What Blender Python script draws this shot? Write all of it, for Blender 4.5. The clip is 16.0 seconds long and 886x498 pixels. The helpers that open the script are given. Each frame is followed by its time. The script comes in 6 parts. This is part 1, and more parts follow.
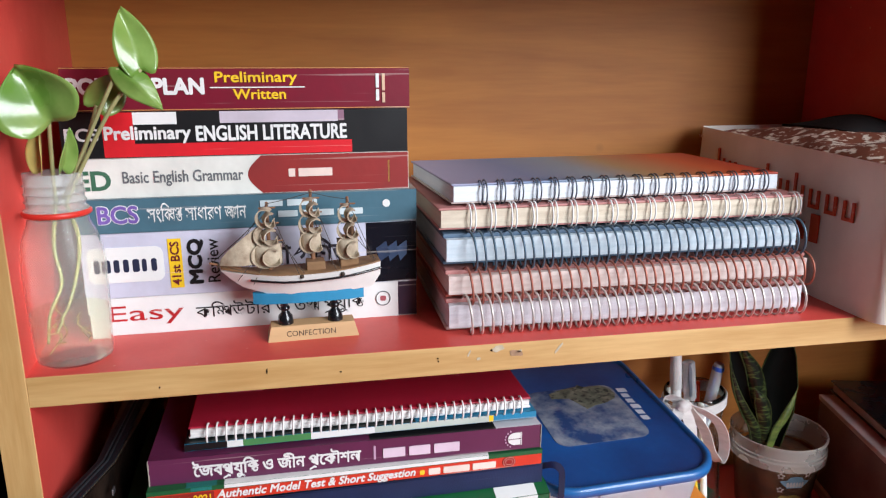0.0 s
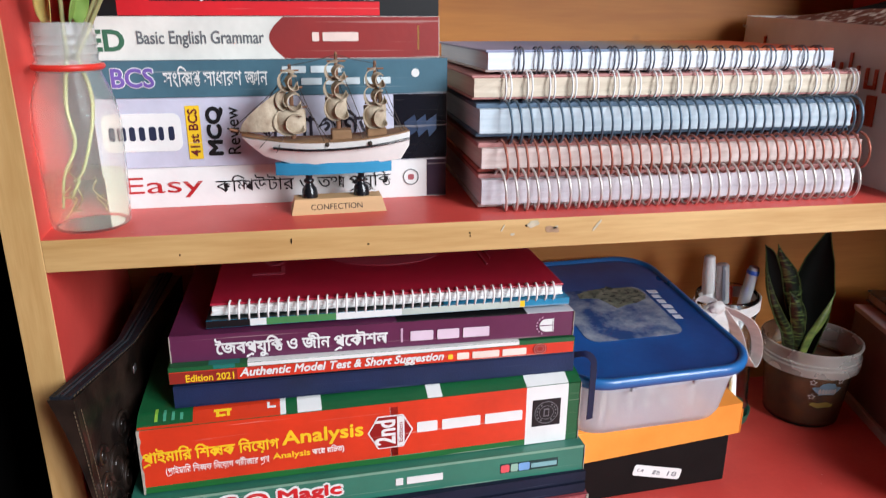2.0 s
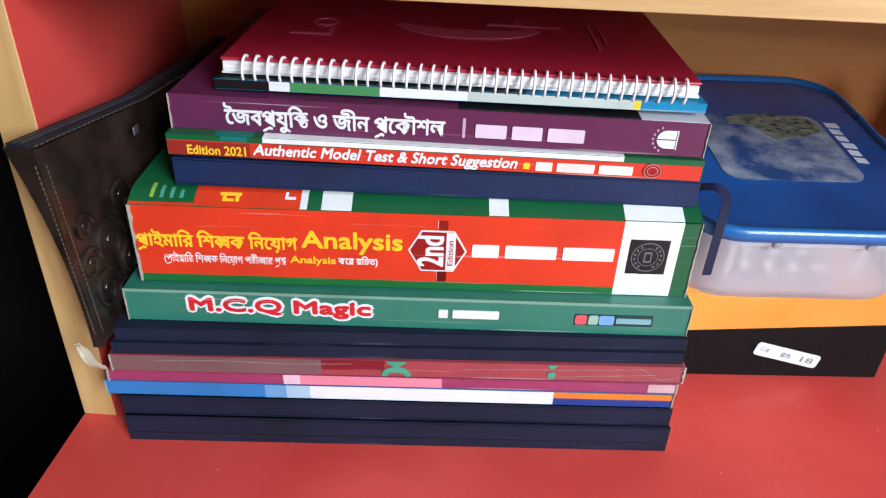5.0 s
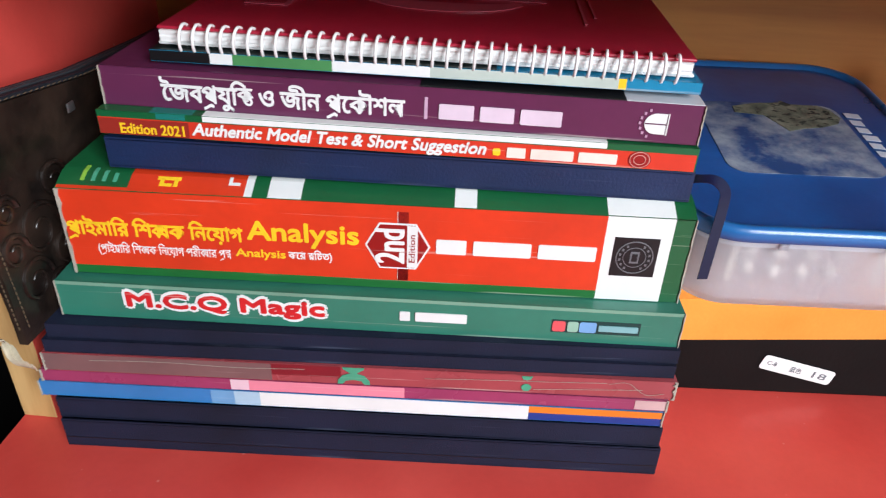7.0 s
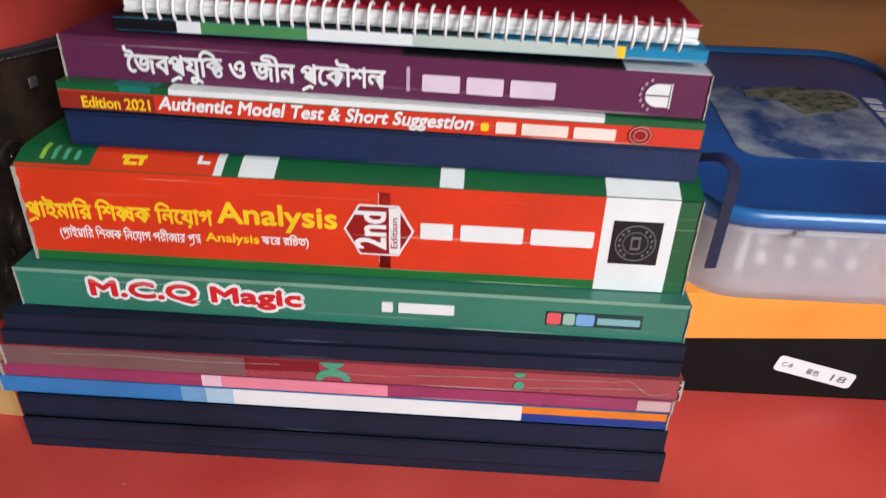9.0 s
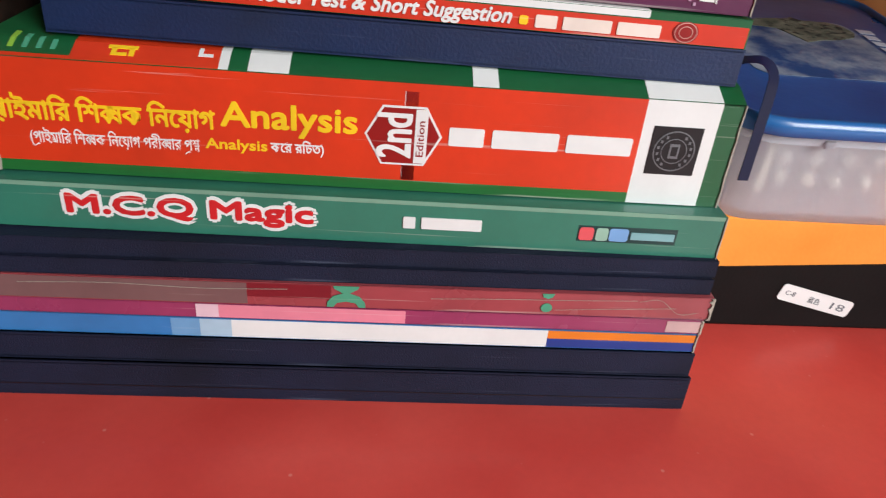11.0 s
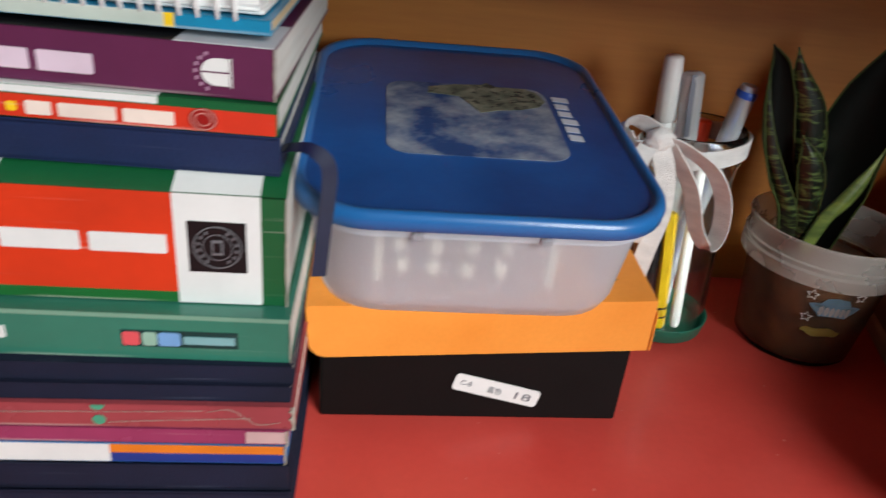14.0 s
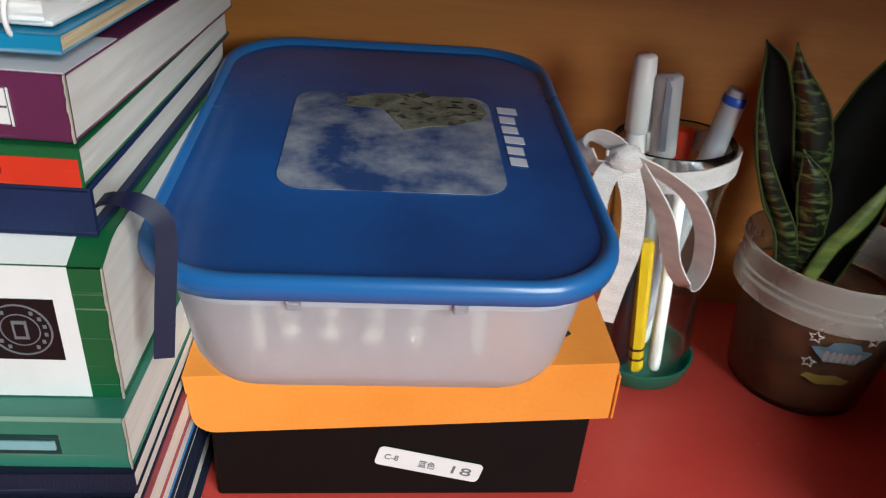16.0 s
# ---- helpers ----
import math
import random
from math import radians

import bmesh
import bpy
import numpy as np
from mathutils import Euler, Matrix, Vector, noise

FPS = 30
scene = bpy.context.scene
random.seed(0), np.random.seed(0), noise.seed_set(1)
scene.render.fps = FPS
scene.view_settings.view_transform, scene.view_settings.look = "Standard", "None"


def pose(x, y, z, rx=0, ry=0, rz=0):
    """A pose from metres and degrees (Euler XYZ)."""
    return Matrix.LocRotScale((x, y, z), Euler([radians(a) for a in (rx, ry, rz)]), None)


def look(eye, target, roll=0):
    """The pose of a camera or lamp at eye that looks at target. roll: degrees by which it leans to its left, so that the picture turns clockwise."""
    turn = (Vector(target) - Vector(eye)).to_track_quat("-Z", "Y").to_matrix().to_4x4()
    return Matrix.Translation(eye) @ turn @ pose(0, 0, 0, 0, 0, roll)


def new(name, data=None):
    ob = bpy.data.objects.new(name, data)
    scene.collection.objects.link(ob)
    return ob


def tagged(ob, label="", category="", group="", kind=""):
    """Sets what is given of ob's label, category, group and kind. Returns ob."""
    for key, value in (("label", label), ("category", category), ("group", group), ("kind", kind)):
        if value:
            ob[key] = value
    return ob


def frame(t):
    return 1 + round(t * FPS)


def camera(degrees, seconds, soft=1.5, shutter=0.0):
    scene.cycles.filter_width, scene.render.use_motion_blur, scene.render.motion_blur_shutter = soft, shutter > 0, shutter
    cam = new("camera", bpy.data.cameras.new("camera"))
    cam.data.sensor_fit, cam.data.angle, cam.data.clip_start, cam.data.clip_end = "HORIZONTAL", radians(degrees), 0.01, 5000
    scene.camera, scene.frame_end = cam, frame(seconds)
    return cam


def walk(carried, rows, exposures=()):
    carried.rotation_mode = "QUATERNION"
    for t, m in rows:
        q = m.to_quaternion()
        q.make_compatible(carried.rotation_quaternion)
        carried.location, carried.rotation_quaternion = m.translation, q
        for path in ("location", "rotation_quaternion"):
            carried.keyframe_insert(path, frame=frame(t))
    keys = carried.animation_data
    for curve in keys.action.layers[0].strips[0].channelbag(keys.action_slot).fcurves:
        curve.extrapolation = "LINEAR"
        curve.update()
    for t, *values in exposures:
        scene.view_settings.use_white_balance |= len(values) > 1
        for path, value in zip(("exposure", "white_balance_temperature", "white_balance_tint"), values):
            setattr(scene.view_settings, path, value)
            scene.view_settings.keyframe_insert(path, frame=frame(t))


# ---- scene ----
cam = camera(62.91, 16.0, soft=1.15, shutter=0.5)
PATH = [
    (0, (0.1363, -0.3525, 0.3676), (0.4977, 1.5540, -0.1168), -0.14),
    (0.5, (0.1363, -0.3598, 0.3634), (0.4908, 1.5436, -0.1380), 0.23),
    (1, (0.1358, -0.3593, 0.3520), (0.4793, 1.5333, -0.1957), 0.05),
    (1.5, (0.1306, -0.3490, 0.3336), (0.4579, 1.5327, -0.2599), 0.35),
    (2, (0.1281, -0.3417, 0.3250), (0.4479, 1.5304, -0.3018), 0.13),
    (2.5, (0.1234, -0.3257, 0.3135), (0.4193, 1.5265, -0.3805), 0.27),
    (3, (0.1169, -0.3129, 0.3020), (0.4123, 1.5224, -0.4359), 0.56),
    (3.5, (0.1179, -0.3074, 0.2951), (0.3556, 1.5118, -0.5011), 1.30),
    (4, (0.1333, -0.2959, 0.2841), (0.2222, 1.4847, -0.6223), 1.96),
    (4.5, (0.1534, -0.2807, 0.2687), (0.1720, 1.4635, -0.7098), 2.68),
    (4.7, (0.1618, -0.2713, 0.2677), (0.1378, 1.4396, -0.7678), 2.32),
    (6.8, (0.1923, -0.2328, 0.2482), (0.0489, 1.4712, -0.7890), 2.22),
    (7, (0.1955, -0.2302, 0.2482), (0.0599, 1.4738, -0.7900), 2.13),
    (7.5, (0.2006, -0.2265, 0.2472), (0.0734, 1.4794, -0.7890), 1.89),
    (8, (0.2079, -0.2247, 0.2474), (0.0971, 1.4750, -0.8007), 1.65),
    (8.5, (0.2093, -0.2227, 0.2403), (0.0857, 1.4795, -0.8023), 1.99),
    (9, (0.2050, -0.2166, 0.2281), (0.0310, 1.5044, -0.7757), 1.73),
    (9.2, (0.2030, -0.2140, 0.2179), (0.0346, 1.5013, -0.7967), 2.44),
    (11.3, (0.1649, -0.2161, 0.1914), (0.3026, 1.5061, -0.8162), 4.82),
    (11.5, (0.1672, -0.2212, 0.1964), (0.3695, 1.5060, -0.7916), 4.11),
    (12, (0.1657, -0.2307, 0.2000), (0.4664, 1.5190, -0.7209), 5.92),
    (12.5, (0.1750, -0.2309, 0.1982), (0.4729, 1.5119, -0.7366), 8.19),
    (13, (0.2138, -0.2088, 0.2019), (0.3825, 1.5521, -0.7312), 8.35),
    (13.5, (0.2640, -0.1909, 0.2039), (0.3737, 1.5776, -0.7235), 6.75),
    (14, (0.3076, -0.1804, 0.2110), (0.4117, 1.5830, -0.7270), 5.84),
    (14.5, (0.3328, -0.1617, 0.2155), (0.4658, 1.6010, -0.7199), 4.31),
    (15, (0.3433, -0.1541, 0.2164), (0.4408, 1.5904, -0.7570), 3.26),
    (15.5, (0.3422, -0.1346, 0.2161), (0.4462, 1.5934, -0.7856), 3.51),
    (16, (0.3430, -0.1229, 0.2085), (0.4048, 1.6171, -0.7756), 4.57),
]
walk(cam, [(t, look(eye, target, roll)) for t, eye, target, roll in PATH],
     exposures=[(0, -0.16, 6500, 13), (3, -0.16, 6400, 12), (4.5, 0.04, 6050, 10), (7, -0.02, 6400, 10), (9, -0.26, 6600, 10),
                (11.5, -0.33, 6900, 11), (12.5, -0.56, 6950, 11), (13.5, -0.48, 6850, 8), (14.5, -0.38, 6650, 5), (16, -0.37, 6600, 4)])

# ---- world, window light, exposure ----
world = bpy.data.worlds.new("sky")
scene.world = world
world.use_nodes = True
wn = world.node_tree.nodes
sky = wn.new("ShaderNodeTexSky")
sky.sky_type = "NISHITA"
sky.sun_disc = False
sky.sun_elevation = radians(40)
sky.sun_rotation = radians(150)
world.node_tree.links.new(sky.outputs[0], wn["Background"].inputs[0])
wn["Background"].inputs[1].default_value = 0.1

WINDOW_POWER = 152.0
lamp = bpy.data.lights.new("window_light", "AREA")
lamp.shape, lamp.size, lamp.size_y, lamp.energy, lamp.color = "RECTANGLE", 1.2, 1.6, WINDOW_POWER, (0.88, 0.95, 1.0)
window_light = new("window_light", lamp)
window_light.matrix_world = pose(1.60, -1.72, 1.20, 90, 0, 0)


# ---- small tools ----
def srgb(r, g, b):
    f = lambda c: c / 255 / 12.92 if c / 255 <= 0.04045 else ((c / 255 + 0.055) / 1.055) ** 2.4
    return (f(r), f(g), f(b), 1.0)


def part(name, bm, material, parent, label=""):
    bmesh.ops.recalc_face_normals(bm, faces=bm.faces)
    me = bpy.data.meshes.new(name)
    bm.to_mesh(me)
    bm.free()
    me.materials.append(material)
    ob = new(name, me)
    ob.parent = parent
    if label:
        tagged(ob, label)
    return ob


def thing(name, m, label, category, group="", kind=""):
    ob = new(name)
    ob.empty_display_size = 0.02
    ob.matrix_world = m
    return tagged(ob, label, category, group, kind)


def smooth(ob, angle=40):
    me = ob.data
    me.polygons.foreach_set("use_smooth", [True] * len(me.polygons))
    me.set_sharp_from_angle(angle=radians(angle))
    return ob


def box(bm, x0, x1, y0, y1, z0, z1, bev=0.0, seg=2):
    vs = [bm.verts.new((x, y, z)) for x in (x0, x1) for y in (y0, y1) for z in (z0, z1)]
    fs = [(0, 1, 3, 2), (4, 6, 7, 5), (0, 4, 5, 1), (2, 3, 7, 6), (0, 2, 6, 4), (1, 5, 7, 3)]
    faces = [bm.faces.new([vs[i] for i in f]) for f in fs]
    if bev:
        edges = list({e for f in faces for e in f.edges})
        bmesh.ops.bevel(bm, geom=edges, offset=bev, segments=seg, profile=0.5, affect="EDGES")
    return bm


def boxed(*a, **k):
    return box(bmesh.new(), *a, **k)


def lathe(profile, seg=40, cx=0.0, cy=0.0, bm=None, close=False):
    bm = bm or bmesh.new()
    rings = []
    for r, z in profile:
        rings.append([bm.verts.new((cx + r * math.cos(2 * math.pi * i / seg), cy + r * math.sin(2 * math.pi * i / seg), z)) for i in range(seg)] if r > 1e-6 else [bm.verts.new((cx, cy, z))])
    for a, b in zip(rings, rings[1:] + ([rings[0]] if close else [])):
        for i in range(seg):
            j = (i + 1) % seg
            if len(a) == 1 and len(b) > 1:
                bm.faces.new((a[0], b[j], b[i]))
            elif len(b) == 1 and len(a) > 1:
                bm.faces.new((a[i], a[j], b[0]))
            elif len(a) > 1:
                bm.faces.new((a[i], a[j], b[j], b[i]))
    return bm


def tube(points, radius, seg=8, bm=None, closed=False):
    """A round wire along the points; radius is a number or one per point."""
    bm = bm or bmesh.new()
    pts = [Vector(p) for p in points]
    n = len(pts)
    rings, up = [], None
    for i, p in enumerate(pts):
        a, b = (pts[i - 1], pts[(i + 1) % n]) if closed else (pts[max(i - 1, 0)], pts[min(i + 1, n - 1)])
        d = (b - a).normalized()
        if up is None:
            up = d.orthogonal().normalized()
        up = (up - d * up.dot(d)).normalized()
        side = d.cross(up)
        r = radius if isinstance(radius, (int, float)) else radius[i]
        rings.append([bm.verts.new(p + (up * math.cos(2 * math.pi * k / seg) + side * math.sin(2 * math.pi * k / seg)) * r) for k in range(seg)])
    for a, b in zip(rings, rings[1:] + ([rings[0]] if closed else [])):
        for k in range(seg):
            bm.faces.new((a[k], a[(k + 1) % seg], b[(k + 1) % seg], b[k]))
    if not closed:
        bm.faces.new(rings[0][::-1])
        bm.faces.new(rings[-1])
    return bm


def curve_points(ctrl, n=8):
    """A smooth line through the control points."""
    p = [Vector(c) for c in ctrl]
    p = [2 * p[0] - p[1], *p, 2 * p[-1] - p[-2]]
    out = []
    for i in range(1, len(p) - 2):
        for k in range(n):
            t = k / n
            out.append(0.5 * (2 * p[i] + (p[i + 1] - p[i - 1]) * t + (2 * p[i - 1] - 5 * p[i] + 4 * p[i + 1] - p[i + 2]) * t * t + (3 * p[i] - p[i - 1] - 3 * p[i + 1] + p[i + 2]) * t ** 3))
    return out + [p[-2]]


def strip(points, across, width, thick=0.0004, bm=None):
    """A flat band along the points; across: one direction, or one per point."""
    bm = bm or bmesh.new()
    pts = [Vector(p) for p in points]
    rings = []
    for i, p in enumerate(pts):
        d = (pts[min(i + 1, len(pts) - 1)] - pts[max(i - 1, 0)]).normalized()
        a = Vector(across[i] if isinstance(across, list) else across)
        a = (a - d * a.dot(d)).normalized()
        n = d.cross(a)
        w = width[i] if isinstance(width, list) else width
        rings.append([bm.verts.new(p + a * s * w / 2 + n * q * thick / 2) for s, q in ((-1, -1), (1, -1), (1, 1), (-1, 1))])
    for a, b in zip(rings, rings[1:]):
        for k in range(4):
            bm.faces.new((a[k], a[(k + 1) % 4], b[(k + 1) % 4], b[k]))
    bm.faces.new(rings[0][::-1])
    bm.faces.new(rings[-1])
    return bm


def rounded(w, d, r, n=6):
    """Corners of a rounded rectangle about the origin."""
    out = []
    for cx, cy, a in ((w / 2 - r, d / 2 - r, 0), (-w / 2 + r, d / 2 - r, 90), (-w / 2 + r, -d / 2 + r, 180), (w / 2 - r, -d / 2 + r, 270)):
        out += [(cx + r * math.cos(radians(a + 90 * k / n)), cy + r * math.sin(radians(a + 90 * k / n))) for k in range(n + 1)]
    return out


def loft(levels, cap0=True, cap1=True, bm=None):
    """Skin over loops of equal length: each level is a list of points."""
    bm = bm or bmesh.new()
    rings = [[bm.verts.new(p) for p in level] for level in levels]
    n = len(rings[0])
    for a, b in zip(rings, rings[1:]):
        for k in range(n):
            bm.faces.new((a[k], a[(k + 1) % n], b[(k + 1) % n], b[k]))
    if cap0:
        bm.faces.new(rings[0][::-1])
    if cap1:
        bm.faces.new(rings[-1])
    return bm


def slab(poly, y0, y1, bm=None):
    """An upright plate in x and z between two depths."""
    return loft([[(x, y0, z) for x, z in poly], [(x, y1, z) for x, z in poly]], bm=bm)


def sheet(fn, nu, nv, thick=0.0, bm=None):
    """A surface fn(u, v) for u, v in 0..1, with a thickness."""
    bm = bm or bmesh.new()
    g = [[bm.verts.new(fn(i / nu, j / nv)) for j in range(nv + 1)] for i in range(nu + 1)]
    faces = [bm.faces.new((g[i][j], g[i + 1][j], g[i + 1][j + 1], g[i][j + 1])) for i in range(nu) for j in range(nv)]
    if thick:
        bm.normal_update()
        bmesh.ops.solidify(bm, geom=faces, thickness=thick)
    return bm


# ---- materials ----
def material(name, color, rough=0.5, var=0.15, scale=40.0, bump=0.1, bscale=600.0, metal=0.0, coat=0.0, trans=0.0, ior=1.45, color2=None, stretch=(1, 1, 1), spec=0.5, sss=0.0, rand=0.0):
    m = bpy.data.materials.new(name)
    m.use_nodes = True
    nt = m.node_tree
    n, l = nt.nodes, nt.links
    b = n["Principled BSDF"]
    b.inputs["Metallic"].default_value = metal
    b.inputs["IOR"].default_value = ior
    b.inputs["Coat Weight"].default_value = coat
    b.inputs["Coat Roughness"].default_value = 0.12
    b.inputs["Transmission Weight"].default_value = trans
    b.inputs["Specular IOR Level"].default_value = spec
    if sss:
        b.inputs["Subsurface Weight"].default_value = sss
        b.inputs["Subsurface Radius"].default_value = (0.004, 0.003, 0.002)
    tc = n.new("ShaderNodeTexCoord")
    mp = n.new("ShaderNodeMapping")
    mp.inputs["Scale"].default_value = stretch
    l.new(tc.outputs["Object"], mp.inputs["Vector"])
    big, fine = n.new("ShaderNodeTexNoise"), n.new("ShaderNodeTexNoise")
    big.inputs["Scale"].default_value, big.inputs["Detail"].default_value = scale, 4
    fine.inputs["Scale"].default_value, fine.inputs["Detail"].default_value = bscale, 3
    for t in (big, fine):
        l.new(mp.outputs[0], t.inputs["Vector"])
    mix = n.new("ShaderNodeMix")
    mix.data_type = "RGBA"
    c = color if len(color) == 4 else srgb(*color)
    c2 = srgb(*color2) if color2 else tuple(v * (1 - 2 * var) for v in c[:3]) + (1,)
    mix.inputs[6].default_value, mix.inputs[7].default_value = c, c2
    ramp = n.new("ShaderNodeMapRange")
    ramp.inputs["From Min"].default_value, ramp.inputs["From Max"].default_value = 0.35, 0.75
    l.new(big.outputs[0], ramp.inputs["Value"])
    l.new(ramp.outputs[0], mix.inputs[0])
    out = mix.outputs[2]
    grain = n.new("ShaderNodeMix")
    grain.data_type, grain.blend_type = "RGBA", "MULTIPLY"
    grain.inputs[0].default_value = min(var * 1.2, 0.5)
    l.new(out, grain.inputs[6])
    l.new(fine.outputs[0], grain.inputs[7])
    out = grain.outputs[2]
    if rand:
        info, hsv, mr = n.new("ShaderNodeObjectInfo"), n.new("ShaderNodeHueSaturation"), n.new("ShaderNodeMapRange")
        mr.inputs["To Min"].default_value, mr.inputs["To Max"].default_value = 1 - rand, 1 + rand
        l.new(info.outputs["Random"], mr.inputs["Value"])
        l.new(mr.outputs[0], hsv.inputs["Value"])
        l.new(out, hsv.inputs["Color"])
        out = hsv.outputs[0]
    l.new(out, b.inputs["Base Color"])
    rr = n.new("ShaderNodeMapRange")
    rr.inputs["To Min"].default_value, rr.inputs["To Max"].default_value = max(rough - 0.08, 0.02), min(rough + 0.12, 1)
    l.new(big.outputs[0], rr.inputs["Value"])
    l.new(rr.outputs[0], b.inputs["Roughness"])
    if bump:
        bp = n.new("ShaderNodeBump")
        bp.inputs["Strength"].default_value, bp.inputs["Distance"].default_value = bump, 0.0006
        l.new(fine.outputs[0], bp.inputs["Height"])
        l.new(bp.outputs[0], b.inputs["Normal"])
    return m


def wood(name, light, dark, axis=0, rough=0.55, coat=0.05, knots=False, scale=1.0):
    """Board with grain along one axis."""
    m = bpy.data.materials.new(name)
    m.use_nodes = True
    n, l = m.node_tree.nodes, m.node_tree.links
    b = n["Principled BSDF"]
    b.inputs["Roughness"].default_value, b.inputs["Coat Weight"].default_value, b.inputs["Coat Roughness"].default_value = rough, coat, 0.25
    tc, mp = n.new("ShaderNodeTexCoord"), n.new("ShaderNodeMapping")
    s = [60 * scale] * 3
    s[axis] = 5 * scale
    mp.inputs["Scale"].default_value = s
    l.new(tc.outputs["Object"], mp.inputs["Vector"])
    a, f, w = n.new("ShaderNodeTexNoise"), n.new("ShaderNodeTexNoise"), n.new("ShaderNodeTexNoise")
    a.inputs["Scale"].default_value, a.inputs["Detail"].default_value, a.inputs["Distortion"].default_value = 0.9, 5, 1.2
    f.inputs["Scale"].default_value, f.inputs["Detail"].default_value = 9, 4
    w.inputs["Scale"].default_value, w.inputs["Detail"].default_value = 7, 3
    l.new(mp.outputs[0], a.inputs["Vector"])
    l.new(mp.outputs[0], f.inputs["Vector"])
    l.new(tc.outputs["Object"], w.inputs["Vector"])
    ramp = n.new("ShaderNodeValToRGB")
    ramp.color_ramp.elements[0].position, ramp.color_ramp.elements[1].position = 0.32, 0.68
    ramp.color_ramp.elements[0].color, ramp.color_ramp.elements[1].color = srgb(*dark), srgb(*light)
    add = n.new("ShaderNodeMath")
    add.operation = "MULTIPLY_ADD"
    add.inputs[1].default_value = 0.3
    l.new(f.outputs[0], add.inputs[0])
    sub = n.new("ShaderNodeMath")
    sub.operation = "MULTIPLY_ADD"
    sub.inputs[1].default_value, sub.inputs[2].default_value = 0.75, -0.03
    l.new(a.outputs[0], sub.inputs[0])
    l.new(sub.outputs[0], add.inputs[2])
    l.new(add.outputs[0], ramp.inputs[0])
    out = ramp.outputs[0]
    blot = n.new("ShaderNodeMix")
    blot.data_type, blot.blend_type = "RGBA", "MULTIPLY"
    blot.inputs[7].default_value = (0.78, 0.7, 0.6, 1)
    mr = n.new("ShaderNodeMapRange")
    mr.inputs["From Min"].default_value, mr.inputs["From Max"].default_value = 0.45, 0.75
    l.new(w.outputs[0], mr.inputs["Value"])
    l.new(mr.outputs[0], blot.inputs[0])
    l.new(out, blot.inputs[6])
    out = blot.outputs[2]
    if knots:
        v = n.new("ShaderNodeTexVoronoi")
        v.inputs["Scale"].default_value = 9
        l.new(tc.outputs["Object"], v.inputs["Vector"])
        k = n.new("ShaderNodeMapRange")
        k.inputs["From Min"].default_value, k.inputs["From Max"].default_value = 0.025, 0.06
        k.inputs["To Min"].default_value, k.inputs["To Max"].default_value = 0.55, 0.0
        l.new(v.outputs["Distance"], k.inputs["Value"])
        km = n.new("ShaderNodeMix")
        km.data_type = "RGBA"
        km.inputs[7].default_value = srgb(88, 52, 20)
        l.new(k.outputs[0], km.inputs[0])
        l.new(out, km.inputs[6])
        out = km.outputs[2]
    l.new(out, b.inputs["Base Color"])
    bp = n.new("ShaderNodeBump")
    bp.inputs["Strength"].default_value, bp.inputs["Distance"].default_value = 0.15, 0.0005
    l.new(f.outputs[0], bp.inputs["Height"])
    l.new(bp.outputs[0], b.inputs["Normal"])
    return m


def paper_edges(name, color, dark):
    """The cut edges of a block of pages."""
    m = material(name, color, 0.85, 0.06, 50, 0.12, 900, stretch=(0.2, 0.2, 7.0), color2=dark)
    return m


M_RED = material("red_laminate", (222, 82, 73), 0.42, 0.08, 14, 0.06, 300, color2=(205, 64, 57), coat=0.1)
rn_, rl_ = M_RED.node_tree.nodes, M_RED.node_tree.links
vor, thr, dust = rn_.new("ShaderNodeTexVoronoi"), rn_.new("ShaderNodeMapRange"), rn_.new("ShaderNodeMix")
vor.inputs["Scale"].default_value = 70
thr.inputs["From Min"].default_value, thr.inputs["From Max"].default_value = 0.03, 0.06
thr.inputs["To Min"].default_value, thr.inputs["To Max"].default_value = 0.45, 0.0
dust.data_type = "RGBA"
dust.inputs[7].default_value = srgb(226, 170, 160)
rl_.new([x for x in rn_ if x.type == "TEX_COORD"][0].outputs["Object"], vor.inputs["Vector"])
rl_.new(vor.outputs["Distance"], thr.inputs["Value"])
rl_.new(thr.outputs[0], dust.inputs[0])
rl_.new(rn_["Principled BSDF"].inputs["Base Color"].links[0].from_socket, dust.inputs[6])
rl_.new(dust.outputs[2], rn_["Principled BSDF"].inputs["Base Color"])
M_EDGE = wood("edge_wood", (210, 172, 116), (182, 140, 84), 0)
M_EDGEV = wood("edge_wood_upright", (210, 172, 116), (182, 140, 84), 2)
M_BACK = wood("back_board", (184, 118, 46), (162, 98, 34), 0, rough=0.6, coat=0.0, knots=True, scale=0.7)
M_WALL = material("wall_paint", (100, 96, 91), 0.9, 0.05, 3, 0.1, 120)
M_CEIL = material("ceiling_paint", (176, 174, 170), 0.9, 0.04, 3, 0.1, 120)
M_FLOORP = material("floor_screed", (96, 89, 82), 0.7, 0.1, 4, 0.1, 80)
# near-black for the unlit gap beside the bookcase, and for the edge nicks
M_DARK = material("near_black", (9, 8, 8), 0.9, 0.1, 10, 0.1, 200, spec=0.1)
M_PAGES = paper_edges("page_edges", (210, 208, 201), (199, 195, 187))
M_PAGES_OLD = paper_edges("old_page_edges", (210, 194, 162), (184, 162, 126))
M_WHITE = material("white_print", (228, 228, 226), 0.45, 0.04, 60, 0.02, 500)
M_BLACK = material("black_print", (20, 19, 22), 0.4, 0.1, 60, 0.02, 500)


